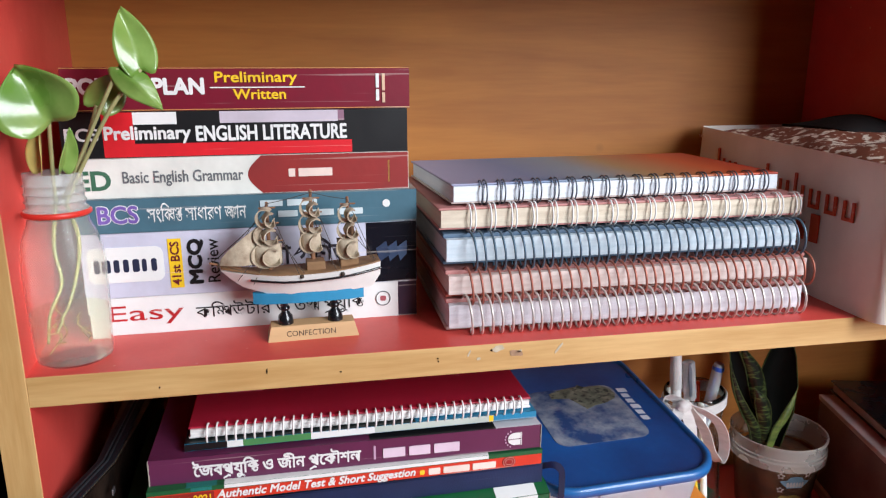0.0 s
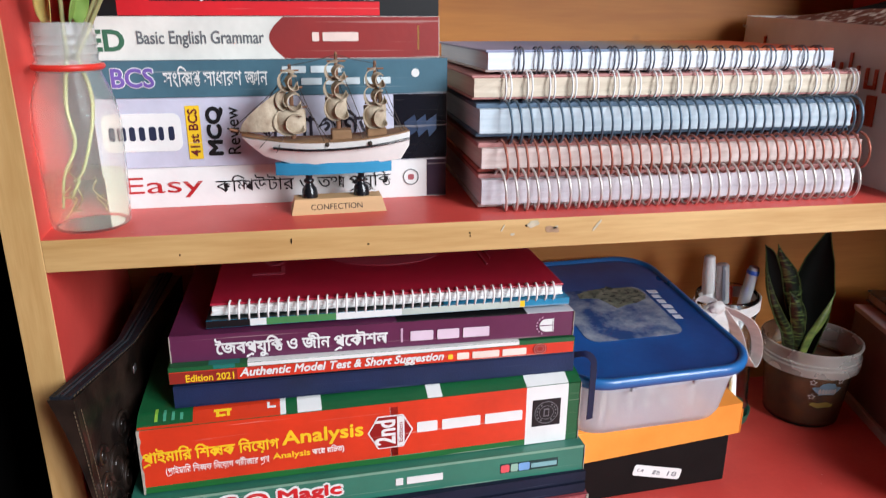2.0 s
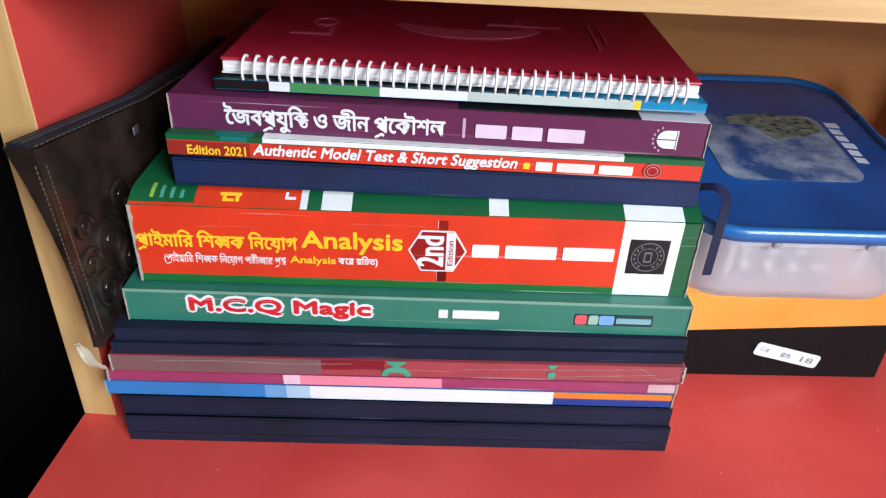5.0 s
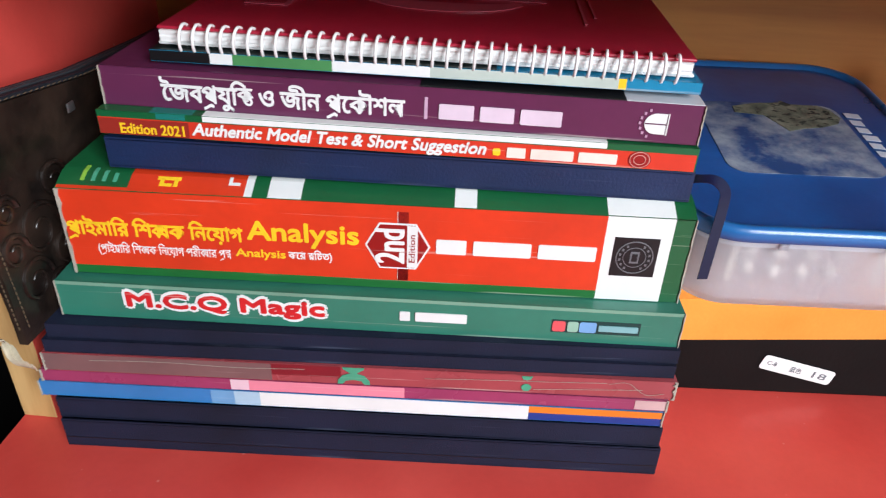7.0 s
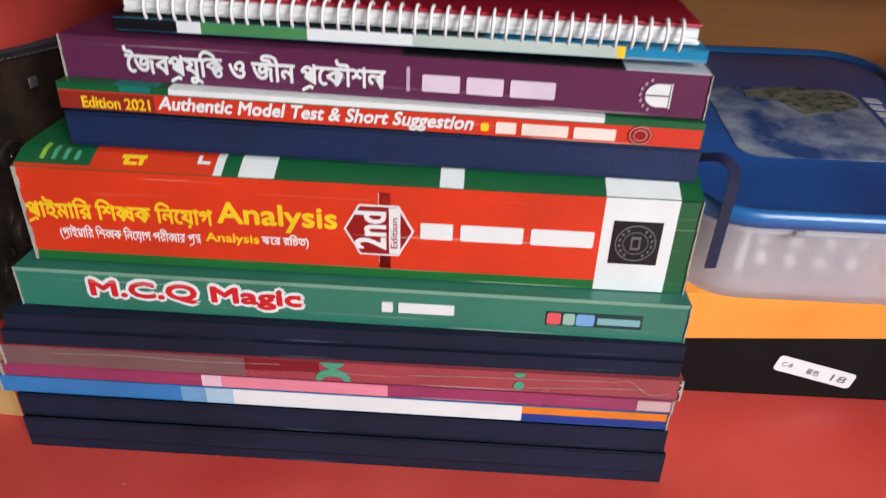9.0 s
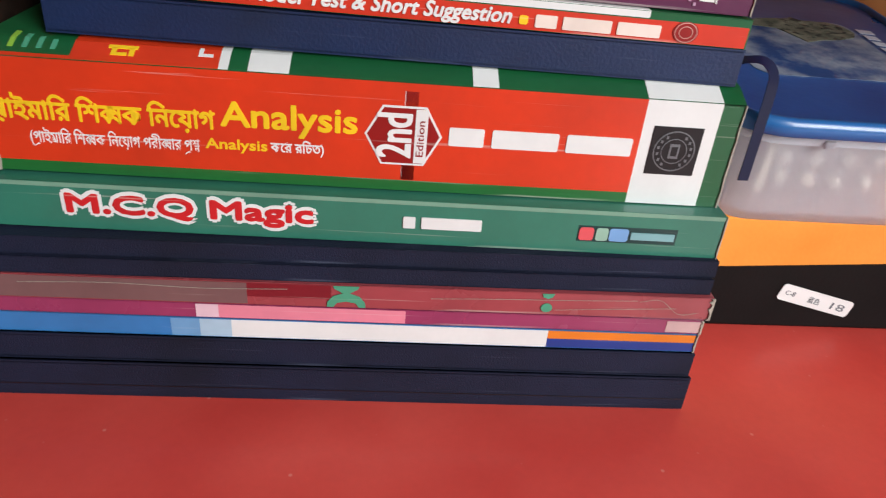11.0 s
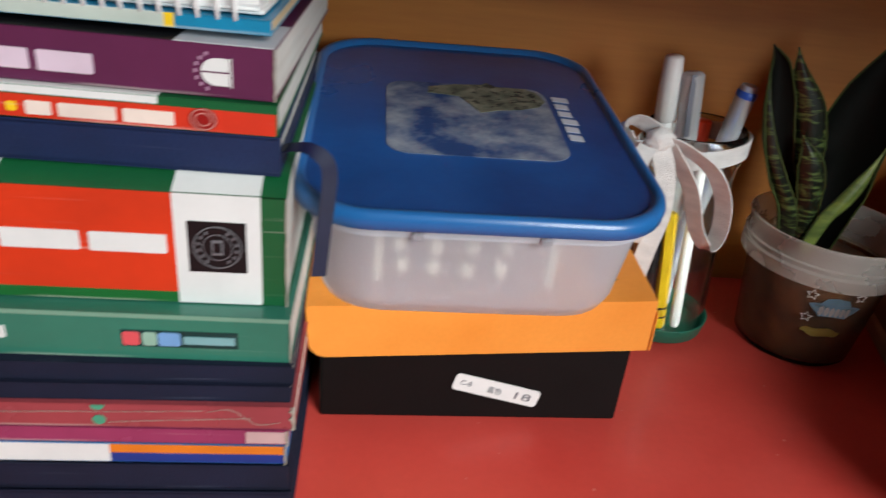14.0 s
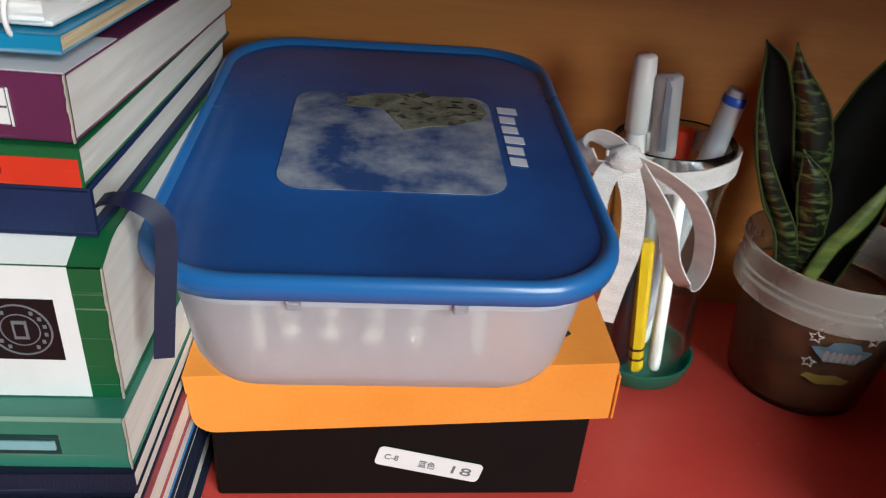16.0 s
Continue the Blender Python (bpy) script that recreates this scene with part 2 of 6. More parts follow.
def scuffed(m, amount=0.3, stretch=(9, 9, 700), low=0.64, high=0.72, pale=(226, 216, 206)):
    """Fine pale scratches and rubbed lines along a printed cover."""
    n, l = m.node_tree.nodes, m.node_tree.links
    tc = [x for x in n if x.type == "TEX_COORD"][0]
    mp, t, r, mix = n.new("ShaderNodeMapping"), n.new("ShaderNodeTexNoise"), n.new("ShaderNodeMapRange"), n.new("ShaderNodeMix")
    mp.inputs["Scale"].default_value = stretch
    t.inputs["Scale"].default_value, t.inputs["Detail"].default_value, t.inputs["Distortion"].default_value = 1.0, 4, 0.3
    r.inputs["From Min"].default_value, r.inputs["From Max"].default_value, r.inputs["To Max"].default_value = low, high, amount
    mix.data_type = "RGBA"
    mix.inputs[7].default_value = srgb(*pale)
    b = n["Principled BSDF"]
    old = b.inputs["Base Color"].links[0].from_socket
    l.new(tc.outputs["Object"], mp.inputs["Vector"])
    l.new(mp.outputs[0], t.inputs["Vector"])
    l.new(t.outputs[0], r.inputs["Value"])
    l.new(r.outputs[0], mix.inputs[0])
    l.new(old, mix.inputs[6])
    l.new(mix.outputs[2], b.inputs["Base Color"])
    return m


def ink(name, rgb, rough=0.4, coat=0.2, var=0.1):
    return scuffed(material(name, rgb, rough, var, 34, 0.12, 260, coat=coat), 0.28)


M_YELLOW = ink("yellow_print", (250, 205, 40))
M_GREY = ink("grey_print", (110, 112, 116))

# ---- room ----
def wall(name, *a, mat=M_WALL):
    ob = part(name, boxed(*a), mat, None)
    return tagged(ob, "plain painted wall of the room" if "wall" in name else "plain surface of the room", name.split("_")[0], kind="structure")


wall("wall_north", -2.0, 3.0, 0.26, 0.36, -0.8, 2.4)
wall("wall_west", -2.1, -2.0, -1.7, 0.36, -0.8, 2.4)
wall("wall_east", 3.0, 3.1, -1.7, 0.36, -0.8, 2.4)
wall("floor", -2.1, 3.1, -1.9, 0.36, -0.9, -0.8, mat=M_FLOORP)
wall("ceiling", -2.1, 3.1, -1.9, 0.36, 2.4, 2.5, mat=M_CEIL)
south = bmesh.new()
box(south, -2.1, 1.0, -1.85, -1.7, -0.8, 2.4)
box(south, 2.2, 3.1, -1.85, -1.7, -0.8, 2.4)
box(south, 1.0, 2.2, -1.85, -1.7, -0.8, 0.4)
box(south, 1.0, 2.2, -1.85, -1.7, 2.0, 2.4)
tagged(part("wall_south", south, M_WALL, None), "plain painted wall with a window opening", "wall", kind="structure")
# unseen stub, added to keep window light off the right-hand end
wall("wall_return", 0.80, 0.88, -0.39, 0.259, -0.8, 2.4)
# added block, coloured near-black to give the deep shade left of the bookcase
tagged(part("dark_gap_block", boxed(-0.9, -0.075, 0.10, 0.259, -0.8, 2.4), M_DARK, None), "near-black block in place of the unlit gap beside the bookcase", "wall", kind="structure")

# ---- bookcase ----
ZU = 0.2245          # top of the upper shelf
BACK = 0.206         # front of the back board
case = thing("bookcase", pose(0, 0, 0), "red laminate bookcase with wood-coloured front edges", "bookcase")


def skewed(x0, x1, d0, d1, z0, z1, y0=0.0, y1=BACK):
    """An upright panel whose back end lies d0 and d1 aside of its front end."""
    return loft([[(x0, y0, z), (x1, y0, z), (x1 + d1, y1, z), (x0 + d0, y1, z)] for z in (z0, z1)])


def board(name, bm, x0, x1, z0, z1, y, mat, upright=False):
    ob = part(name, bm, M_RED, case)
    e = boxed(x0, x1, y - 0.0008, y - 0.00005, z0, z1, bev=0.0003, seg=1)
    part("edge_band", e, mat, ob, "wood-coloured edge band")
    return ob


board("side_panel", skewed(-0.016, 0, -0.02, -0.02, 0, 0.458), -0.016, 0, 0, 0.458, 0, M_EDGEV)
board("side_panel", skewed(0.70, 0.716, 0, 0, 0, 0.458), 0.70, 0.716, 0, 0.458, 0, M_EDGEV)
board("divider", skewed(0.562, 0.578, -0.008, -0.008, ZU, 0.440), 0.562, 0.578, ZU, 0.440, 0.0, M_EDGEV)
board("shelf", loft([[(0.0, 0, z), (0.70, 0, z), (0.70, BACK, z), (-0.02, BACK, z)] for z in (ZU - 0.0155, ZU)]), 0.0, 0.70, ZU - 0.0155, ZU, 0, M_EDGE)
board("shelf", boxed(-0.016, 0.716, 0, BACK, 0.440, 0.456), -0.016, 0.716, 0.440, 0.456, 0, M_EDGE)
base = board("base_board", boxed(-0.016, 0.716, -0.40, 0.222, -0.018, -0.0002), -0.016, 0.716, -0.018, -0.0002, -0.40, M_EDGE)
part("back_panel", boxed(-0.05, 0.716, BACK, BACK + 0.004, 0.0, 0.458), M_BACK, case, "varnished pale wood back board with knots")
part("base_cabinet", boxed(-0.012, 0.71, -0.38, 0.22, -0.8, -0.0185), M_RED, case)
# paint chips on the shelf's edge
M_CHIP = material("paint_chip", (206, 192, 166), 0.7, 0.15, 200, 0.3, 900)
M_SCUFF = material("pale_scuff", (178, 142, 112), 0.7, 0.2, 300, 0.3, 900)


def chip(cx, cz, length, width, turn, mat, name, label, seed):
    """A ragged flake on the shelf's front edge, turned by an angle."""
    rng = random.Random(seed)
    ring = [(length * 0.5 * math.copysign(abs(math.cos(a)) ** 0.6, math.cos(a)) * rng.uniform(0.78, 1.05), width * 0.5 * math.copysign(abs(math.sin(a)) ** 0.6, math.sin(a)) * rng.uniform(0.7, 1.1)) for a in [k * 2 * math.pi / 12 + 0.2 for k in range(12)]]
    c, n = math.cos(radians(turn)), math.sin(radians(turn))
    part(name, slab([(cx + x * c - z * n, ZU + cz + x * n + z * c) for x, z in ring], -0.00105, -0.0007), mat, case, label)


chip(0.2330, -0.0026, 0.0066, 0.0036, 12, M_CHIP, "paint_chip", "chipped white paint mark", 1)
chip(0.2170, -0.0042, 0.0042, 0.0009, 62, M_CHIP, "paint_chip", "thin white scratch", 2)
chip(0.2222, -0.0076, 0.0024, 0.0015, 15, M_CHIP, "paint_chip", "small white paint chip", 3)
chip(0.2430, -0.0060, 0.0084, 0.0036, -8, M_SCUFF, "paint_chip", "smeared pale paint mark", 4)
chip(0.2448, -0.0049, 0.0030, 0.0012, 20, M_CHIP, "paint_chip", "small white paint chip", 5)
chip(0.2670, -0.0050, 0.0076, 0.0014, 52, M_CHIP, "paint_chip", "long white scratch", 6)
for cx, cz, w, h in ((0.2000, -0.0058, 0.0010, 0.0008), (0.2003, -0.0074, 0.0008, 0.0010), (0.1490, -0.0090, 0.0012, 0.0008), (0.2292, -0.0034, 0.0010, 0.0013), (0.112, -0.0055, 0.0007, 0.0030), (0.06, -0.0100, 0.0007, 0.0012)):
    chip(cx, cz, w, h, 0, M_DARK, "nick", "small dark nick", cx)


# ---- print on books ----
def run_mesh(body, bold, slant):
    """Points and faces of a plain run of letters."""
    cu = bpy.data.curves.new("letters", "FONT")
    cu.body, cu.extrude, cu.offset, cu.shear, cu.resolution_u = body, 0.01, bold, slant, 3
    tmp = bpy.data.objects.new("letters", cu)
    scene.collection.objects.link(tmp)
    me = bpy.data.meshes.new_from_object(tmp.evaluated_get(bpy.context.evaluated_depsgraph_get()))
    bpy.data.objects.remove(tmp)
    co = np.array([tuple(v.co) for v in me.vertices]).reshape(-1, 3)
    return co, [tuple(p.vertices) for p in me.polygons]


# joined Bengali letters: each is drawn from its pieces (letter, shift right, shift up, width, height), in units of the text size
JOINED = {
    "প্র": [("প", 0, 0, 1, 1), ("/", 0, 0, 1, 1)],
    "ক্ষ": [("ক", 0, 0, 0.72, 1), ("ষ", 0.36, 0, 0.85, 1)],
    "ক্ত": [("ক", 0, 0.16, 0.85, 0.8), ("ত", 0.24, -0.02, 0.66, 0.62)],
    "ম্প": [("ম", 0, 0.10, 0.75, 0.86), ("প", 0.36, 0, 0.78, 0.96)],
    "প্ত": [("প", 0, 0.20, 0.85, 0.72), ("ত", 0.06, -0.04, 0.7, 0.6)],
    "জ্ঞ": [("জ", 0, 0, 0.8, 1), ("ঞ", 0.42, 0.05, 0.6, 0.9)],
    "শ্ন": [("শ", 0, 0.16, 0.9, 0.8), ("ন", 0.16, -0.06, 0.7, 0.6)],
    "থ্য": [("থ", 0, 0, 1, 1), ("য", 0.44, -0.02, 0.5, 0.95)],
}


def text_mesh(body, bold, slant):
    """Points and faces of a line of writing, with joined letters put together from their pieces."""
    pieces, k = [], 0
    while k < len(body):
        if body[k:k + 3] in JOINED:
            pieces.append(body[k:k + 3])
            k += 3
        else:
            n = k
            while n < len(body) and body[n:n + 3] not in JOINED:
                n += 1
            pieces.append(body[k:n])
            k = n
    if len(pieces) == 1 and pieces[0] not in JOINED:
        return run_mesh(body, bold, slant)
    cos, faces, x, count = [], [], 0.0, 0

    def put(co, fs):
        nonlocal count
        cos.append(co)
        faces.extend([tuple(i + count for i in f) for f in fs])
        count += len(co)

    for p in pieces:
        if p in JOINED:
            wide = 0.0
            for ch, dx, dy, sx, sy in JOINED[p]:
                if ch == "/":
                    # the stroke under the letter that adds an r to it
                    pts = [(0.04, -0.27), (0.20, -0.20), (0.34, -0.12), (0.46, -0.17), (0.48, -0.11), (0.36, -0.04), (0.20, -0.12), (0.03, -0.20)]
                    co = np.array([(x + u, v, z) for z in (-0.01, 0.01) for u, v in pts])
                    n = len(pts)
                    put(co, [tuple(range(n))[::-1], tuple(range(n, 2 * n))] + [(i, (i + 1) % n, (i + 1) % n + n, i + n) for i in range(n)])
                    continue
                co, fs = run_mesh(ch, bold, slant)
                co = co.copy()
                co[:, 0] = (co[:, 0] - co[:, 0].min()) * sx + x + dx
                co[:, 1] = co[:, 1] * sy + dy
                put(co, fs)
                wide = max(wide, co[:, 0].max() - x)
            x += wide - 0.01
        else:
            if p.strip(" "):
                co, fs = run_mesh(p, bold, slant)
                co = co.copy()
                co[:, 0] += x
                put(co, fs)
            # how far the run moves the pen on
            x += run_mesh(p + "ক", bold, slant)[0][:, 0].max() - run_mesh("ক", bold, slant)[0][:, 0].max()
    return np.concatenate(cos), faces


def lettering(body, x, z, w, h, mat, parent, name="title", turn=False, slant=0.0, bold=0.0, y=-0.00035, depth=0.00025, spread=0.0):
    """Letters on a spine (the plane y = 0, seen from -y), stretched into w by h from the corner x, z. turn: they read upwards."""
    co, faces = text_mesh(body, bold, slant)
    me = bpy.data.meshes.new(name)
    me.from_pydata([tuple(v) for v in co], [], faces)
    lo, hi = co.min(0), co.max(0)
    a = (co - lo) / np.maximum(hi - lo, 1e-9)
    out = np.empty_like(co)
    if turn:
        out[:, 0], out[:, 2] = x + (1 - a[:, 1]) * w, z + a[:, 0] * h
    else:
        out[:, 0], out[:, 2] = x + a[:, 0] * w, z + a[:, 1] * h
    out[:, 1] = y + (1 - a[:, 2]) * depth
    me.vertices.foreach_set("co", out.ravel())
    me.update()
    if spread:
        # heavier strokes: the letters again, shifted a little to all sides
        verts, polys = [], []
        for k in range(9):
            a = k * math.pi / 4
            d = np.array((spread * math.cos(a), -0.000012 * k, spread * math.sin(a))) if k < 8 else np.array((0, -0.0001, 0))
            polys += [tuple(i + len(verts) for i in f) for f in faces]
            verts += [tuple(v) for v in out + d]
        me = bpy.data.meshes.new(name)
        me.from_pydata(verts, [], polys)
        me.update()
    me.materials.clear()
    me.materials.append(mat)
    ob = new(name, me)
    ob.parent = parent
    return ob


def panel(parent, u0, u1, z0, z1, mat, name="spine_panel", y=-0.0002, depth=0.00016, r=0.0):
    if r:
        poly = [(u0 + (u1 - u0) / 2 + px, z0 + (z1 - z0) / 2 + pz) for px, pz in rounded(u1 - u0, z1 - z0, r, 4)]
        bm = slab(poly, y, y + depth)
    else:
        bm = boxed(u0, u1, y, y + depth, z0, z1)
    return part(name, bm, mat, parent)


def flat_panel(parent, u0, u1, y0, y1, z, mat, name="cover_panel"):
    return part(name, boxed(u0, u1, y0, y1, z - 0.0001, z + 0.0002), mat, parent)


def ramp_panel(parent, u0, u1, y0, y1, mat, name="cover_panel", lift=0.00015, thick=0.0380, swell=0.0042):
    """Print on the sloping front of a swollen top cover."""
    rise = lambda y: thick + swell * float(np.interp(y, (0.0, 0.004, 0.008, 0.012), (0.0, 0.42, 0.85, 1.0)))
    ys = sorted({y0, y1, *[y for y in (0.004, 0.008, 0.012) if y0 < y < y1]})
    prof = [(y, rise(y) + lift) for y in ys] + [(y, rise(y) - 0.0001) for y in reversed(ys)]
    return part(name, loft([[(x, y, z) for y, z in prof] for x in (u0, u1)]), mat, parent)


def bars(parent, x, z, w, h, mat, words=(0.4, 0.6), name="name_bar", turn=False):
    """Plain bars in place of writing."""
    total = sum(words) + 0.06 * (len(words) - 1)
    p = 0.0
    for k in words:
        a, b = p / total, (p + k) / total
        poly = (x + a * w, x + b * w, z, z + h) if not turn else (x, x + w, z + a * h, z + b * h)
        panel(parent, *poly, mat, name, y=-0.0006, depth=0.0004, r=min(w, h) * 0.1)
        p += k + 0.06


# pale matt tone for frayed edges and for glints drawn on wrapper creases
M_FRAY_GLINT = material("frayed_paper_glint", (178, 170, 156), 0.9, 0.15, 200, 0.5, 900)


def book(label, left, right, thick, depth, cover, pages=M_PAGES, hard=False, group="", swell=0.0):
    """A closed book lying flat with its spine to the front, from the spine's lower left corner to its lower right one."""
    l, r = Vector(left), Vector(right)
    length = (r - l).length
    d = r - l
    ob = thing("book", Matrix.Translation(l) @ Matrix.Rotation(math.atan2(d.y, d.x), 4, "Z") @ Matrix.Rotation(-math.asin(d.z / length), 4, "Y"), label, "book", group)
    t = 0.0016 if hard else 0.0005
    over = 0.002 if hard else 0.0
    bm = bmesh.new()
    rng = random.Random(label)
    box(bm, 0, length, 0.0, depth, 0, t, bev=t * 0.35, seg=1)
    if swell:
        prof = [(0.0, thick), (0.004, thick + swell * 0.42), (0.008, thick + swell * 0.85), (0.012, thick + swell), (depth, thick + swell)]
        loft([[(x, y, z) for y, z in prof + [(y, z - t) for y, z in reversed(prof)]] for x in (0, length)], bm=bm)
    else:
        box(bm, 0, length, 0.0, depth, thick - t, thick, bev=t * 0.35, seg=1)
    n = 10
    pts = [(0.0, thick * k / n) for k in range(n + 1)]
    prof = pts + [(t + y, z) for y, z in reversed(pts)]
    loft([[(x, y, z) for y, z in prof] for x in (0, length)], bm=bm)
    smooth(part("cover", bm, cover, ob), 35)
    e = over + 0.0006
    pb = bmesh.new()
    box(pb, e, length - e, t, depth - over - 0.001, t * 0.8, thick - t * 0.8)
    bmesh.ops.subdivide_edges(pb, edges=[x for x in pb.edges if abs(x.verts[0].co.z - x.verts[1].co.z) > 1e-5], cuts=5)
    bmesh.ops.subdivide_edges(pb, edges=[x for x in pb.edges if abs(x.verts[0].co.y - x.verts[1].co.y) > 1e-3], cuts=8)
    for v in pb.verts:
        if swell:
            v.co.z += swell * (v.co.z / thick) * min(1.0, max(0.0, v.co.y - 0.001) / 0.010)
        if abs(v.co.x - e) < 1e-5 or abs(v.co.x - length + e) < 1e-5:
            v.co.x += (rng.random() - 0.5) * 0.0002
    part("page_block", pb, pages, ob, "cream cut page edges")
    return ob


def worn(parent, length, thick, left=0.0009, right=0.0007, seed=1):
    """Frayed white edges at both ends of a spine."""
    rng = random.Random(seed)
    for x0, w, s in ((0.0, left, 1), (length, right, -1)):
        n = 12
        inner = [(x0 + s * w * (0.35 + rng.random()), thick * k / n) for k in range(n + 1)]
        poly = [(x0 - s * 0.0001, 0.0), *inner, (x0 - s * 0.0001, thick)]
        part("frayed_edge", slab(poly, -0.00065, -0.00005), M_FRAY_GLINT, parent, "frayed white paper edge")


ORANGE = ink("orange_print", (236, 130, 40))
M_GREENP = ink("green_print", (18, 92, 52))
M_REDP = ink("red_print", (214, 40, 44))
M_NAVYC = material("navy_cloth", (26, 33, 58), 0.7, 0.25, 22, 0.5, 1500, spec=0.35, color2=(16, 20, 38))
scuffed(M_NAVYC, 0.2, (14, 14, 420), 0.66, 0.76, (120, 128, 150))
M_NAVYH = material("navy_leatherette", (20, 42, 82), 0.5, 0.2, 25, 0.25, 900, color2=(15, 31, 62))
scuffed(M_NAVYH, 0.16, (14, 14, 420), 0.66, 0.76, (120, 130, 160))

# ---- lower stack, from the shelf up ----
STACK = "stack of books on the lower shelf"
b = book("dark navy cloth-bound book at the bottom of a stack", (0.014, -0.0155, 0.0), (0.2745, 0.0005, 0.0), 0.0155, 0.18, M_NAVYC, hard=True, group=STACK)
# the shade of a groove along the spine, laid on as a black strip
panel(b, 0.0003, 0.2608, 0.0049, 0.0053, M_BLACK, "spine_groove_shade", y=-0.00012, depth=0.0001)
b = book("dark navy cloth-bound book lying in a stack", (0.0135, -0.0140, 0.0156), (0.2735, 0.0015, 0.0156), 0.0110, 0.18, M_NAVYC, hard=True, group=STACK)
b = book("thin book with a blue, white and orange spine", (0.0072, -0.0130, 0.0267), (0.2728, 0.0025, 0.0269), 0.0080, 0.18, ink("blue_cover", (54, 126, 190)), group=STACK)
worn(b, 0.2660, 0.0080, 0.0006, 0.0006, 7)
panel(b, 0.084, 0.095, 0.0003, 0.0077, ink("pale_blue_print", (176, 206, 226)))
panel(b, 0.074, 0.084, 0.0003, 0.0077, ink("mid_blue_print", (112, 164, 208)))
panel(b, 0.095, 0.2092, 0.0003, 0.0077, M_WHITE)
panel(b, 0.2092, 0.2652, 0.0042, 0.0077, ORANGE)
panel(b, 0.2092, 0.2652, 0.0003, 0.0042, ink("deep_blue_print", (28, 60, 140)))
b = book("thin book with a magenta and pink spine in a clear wrapper", (0.0092, -0.0125, 0.0348), (0.2735, 0.0030, 0.0350), 0.0060, 0.18, ink("magenta_cover", (158, 62, 100), 0.25, 0.5), group=STACK)
worn(b, 0.2647, 0.0060, 0.0007, 0.0008, 6)
panel(b, 0.0810, 0.0888, 0.0003, 0.0057, ink("pale_pink_print", (236, 200, 212)))
panel(b, 0.0888, 0.1545, 0.0003, 0.0057, ink("pink_print", (236, 138, 158)))
panel(b, 0.2510, 0.2640, 0.0006, 0.0054, ink("faded_pink_print", (214, 178, 176)), "torn_label")
b = book("worn book with a brown and red spine in a clear wrapper", (0.0122, -0.0125, 0.0409), (0.2755, 0.0040, 0.0411), 0.0094, 0.18, ink("dull_red_cover", (164, 72, 78), 0.25, 0.5), group=STACK)
worn(b, 0.2638, 0.0094, 0.0007, 0.0013, 8)
panel(b, 0.0004, 0.096, 0.0004, 0.0090, ink("brown_mauve_print", (124, 92, 92), 0.3, 0.5))
panel(b, 0.096, 0.125, 0.0035, 0.0090, ink("dark_red_print", (130, 34, 44), 0.3, 0.5))
# creases of the clear wrapper; their gloss is put in as thin pale lines
for k, (x0, x1, z0, z1) in enumerate(((0.16, 0.235, 0.0052, 0.0074), (0.205, 0.25, 0.0022, 0.0046), (0.02, 0.11, 0.0064, 0.0072), (0.236, 0.259, 0.007, 0.003))):
    part("wrapper_crease_glint", tube(curve_points([(x0, -0.0004, z0), ((2 * x0 + x1) / 3, -0.0004, z0 + 0.0009), ((x0 + 2 * x1) / 3, -0.0004, z1 - 0.0008), (x1, -0.0004, z1)], 5), 0.0001, 4), M_FRAY_GLINT, b, "crease of the clear wrapper, its shine drawn as a pale line")
TEAL = ink("teal_green_print", (74, 160, 128))
bm = slab([(0.1303 + x, z) for x, z in ((-0.0046, 0.0092), (0.0046, 0.0092), (0.0042, 0.0082), (0.0012, 0.0062), (-0.0012, 0.0062), (-0.0042, 0.0082))], -0.0005, -0.0003)
slab([(0.1303 + x, z) for x, z in ((-0.0012, 0.0062), (0.0012, 0.0062), (0.0046, 0.0050), (0.0066, 0.0024), (0.0068, 0.0004), (0.0045, 0.0004), (0.0032, 0.0022), (0.0, 0.0028), (-0.0032, 0.0022), (-0.0045, 0.0004), (-0.0068, 0.0004), (-0.0066, 0.0024), (-0.0046, 0.0050))], -0.0005, -0.0003, bm)
part("leaf_print", bm, TEAL, b)
part("dot_print", slab([(0.2021 + 0.0021 * math.cos(k * math.pi / 8), 0.0031 + 0.0019 * math.sin(k * math.pi / 8)) for k in range(16)], -0.0005, -0.0003), TEAL, b)
part("dot_print", slab([(0.1998, 0.0091), (0.2044, 0.0091), (0.2037, 0.0076), (0.2021, 0.0070), (0.2005, 0.0076)], -0.0005, -0.0003), TEAL, b)
b = book("slim dark navy cloth-bound book in a stack", (0.0140, -0.0120, 0.0505), (0.2740, 0.0060, 0.0507), 0.0064, 0.18, M_NAVYC, group=STACK)
b = book("slim dark navy cloth-bound book in a stack", (0.0160, -0.0105, 0.0572), (0.2745, 0.0075, 0.0573), 0.0068, 0.18, M_NAVYC, group=STACK)

b = book("green paperback exam book with a red outlined title", (0.0212, -0.0043, 0.0648), (0.2735, 0.0097, 0.0641), 0.0168, 0.165, ink("sea_green_cover", (52, 124, 104), 0.35, 0.3), group=STACK)
panel(b, 0.0004, 0.2522, 0.0152, 0.0167, ink("pale_green_print", (122, 164, 142)), "edge_strip")
worn(b, 0.2527, 0.0168, 0.0004, 0.0003, 4)
lettering("M.C.Q Magic", 0.0284, 0.0042, 0.0805, 0.0090, M_WHITE, b, "title_outline", spread=0.0016)
lettering("M.C.Q Magic", 0.0286, 0.0044, 0.0801, 0.0086, M_REDP, b, y=-0.0006, spread=0.00042)
bars(b, 0.1394, 0.0064, 0.0271, 0.0044, M_WHITE, (0.12, 0.6))
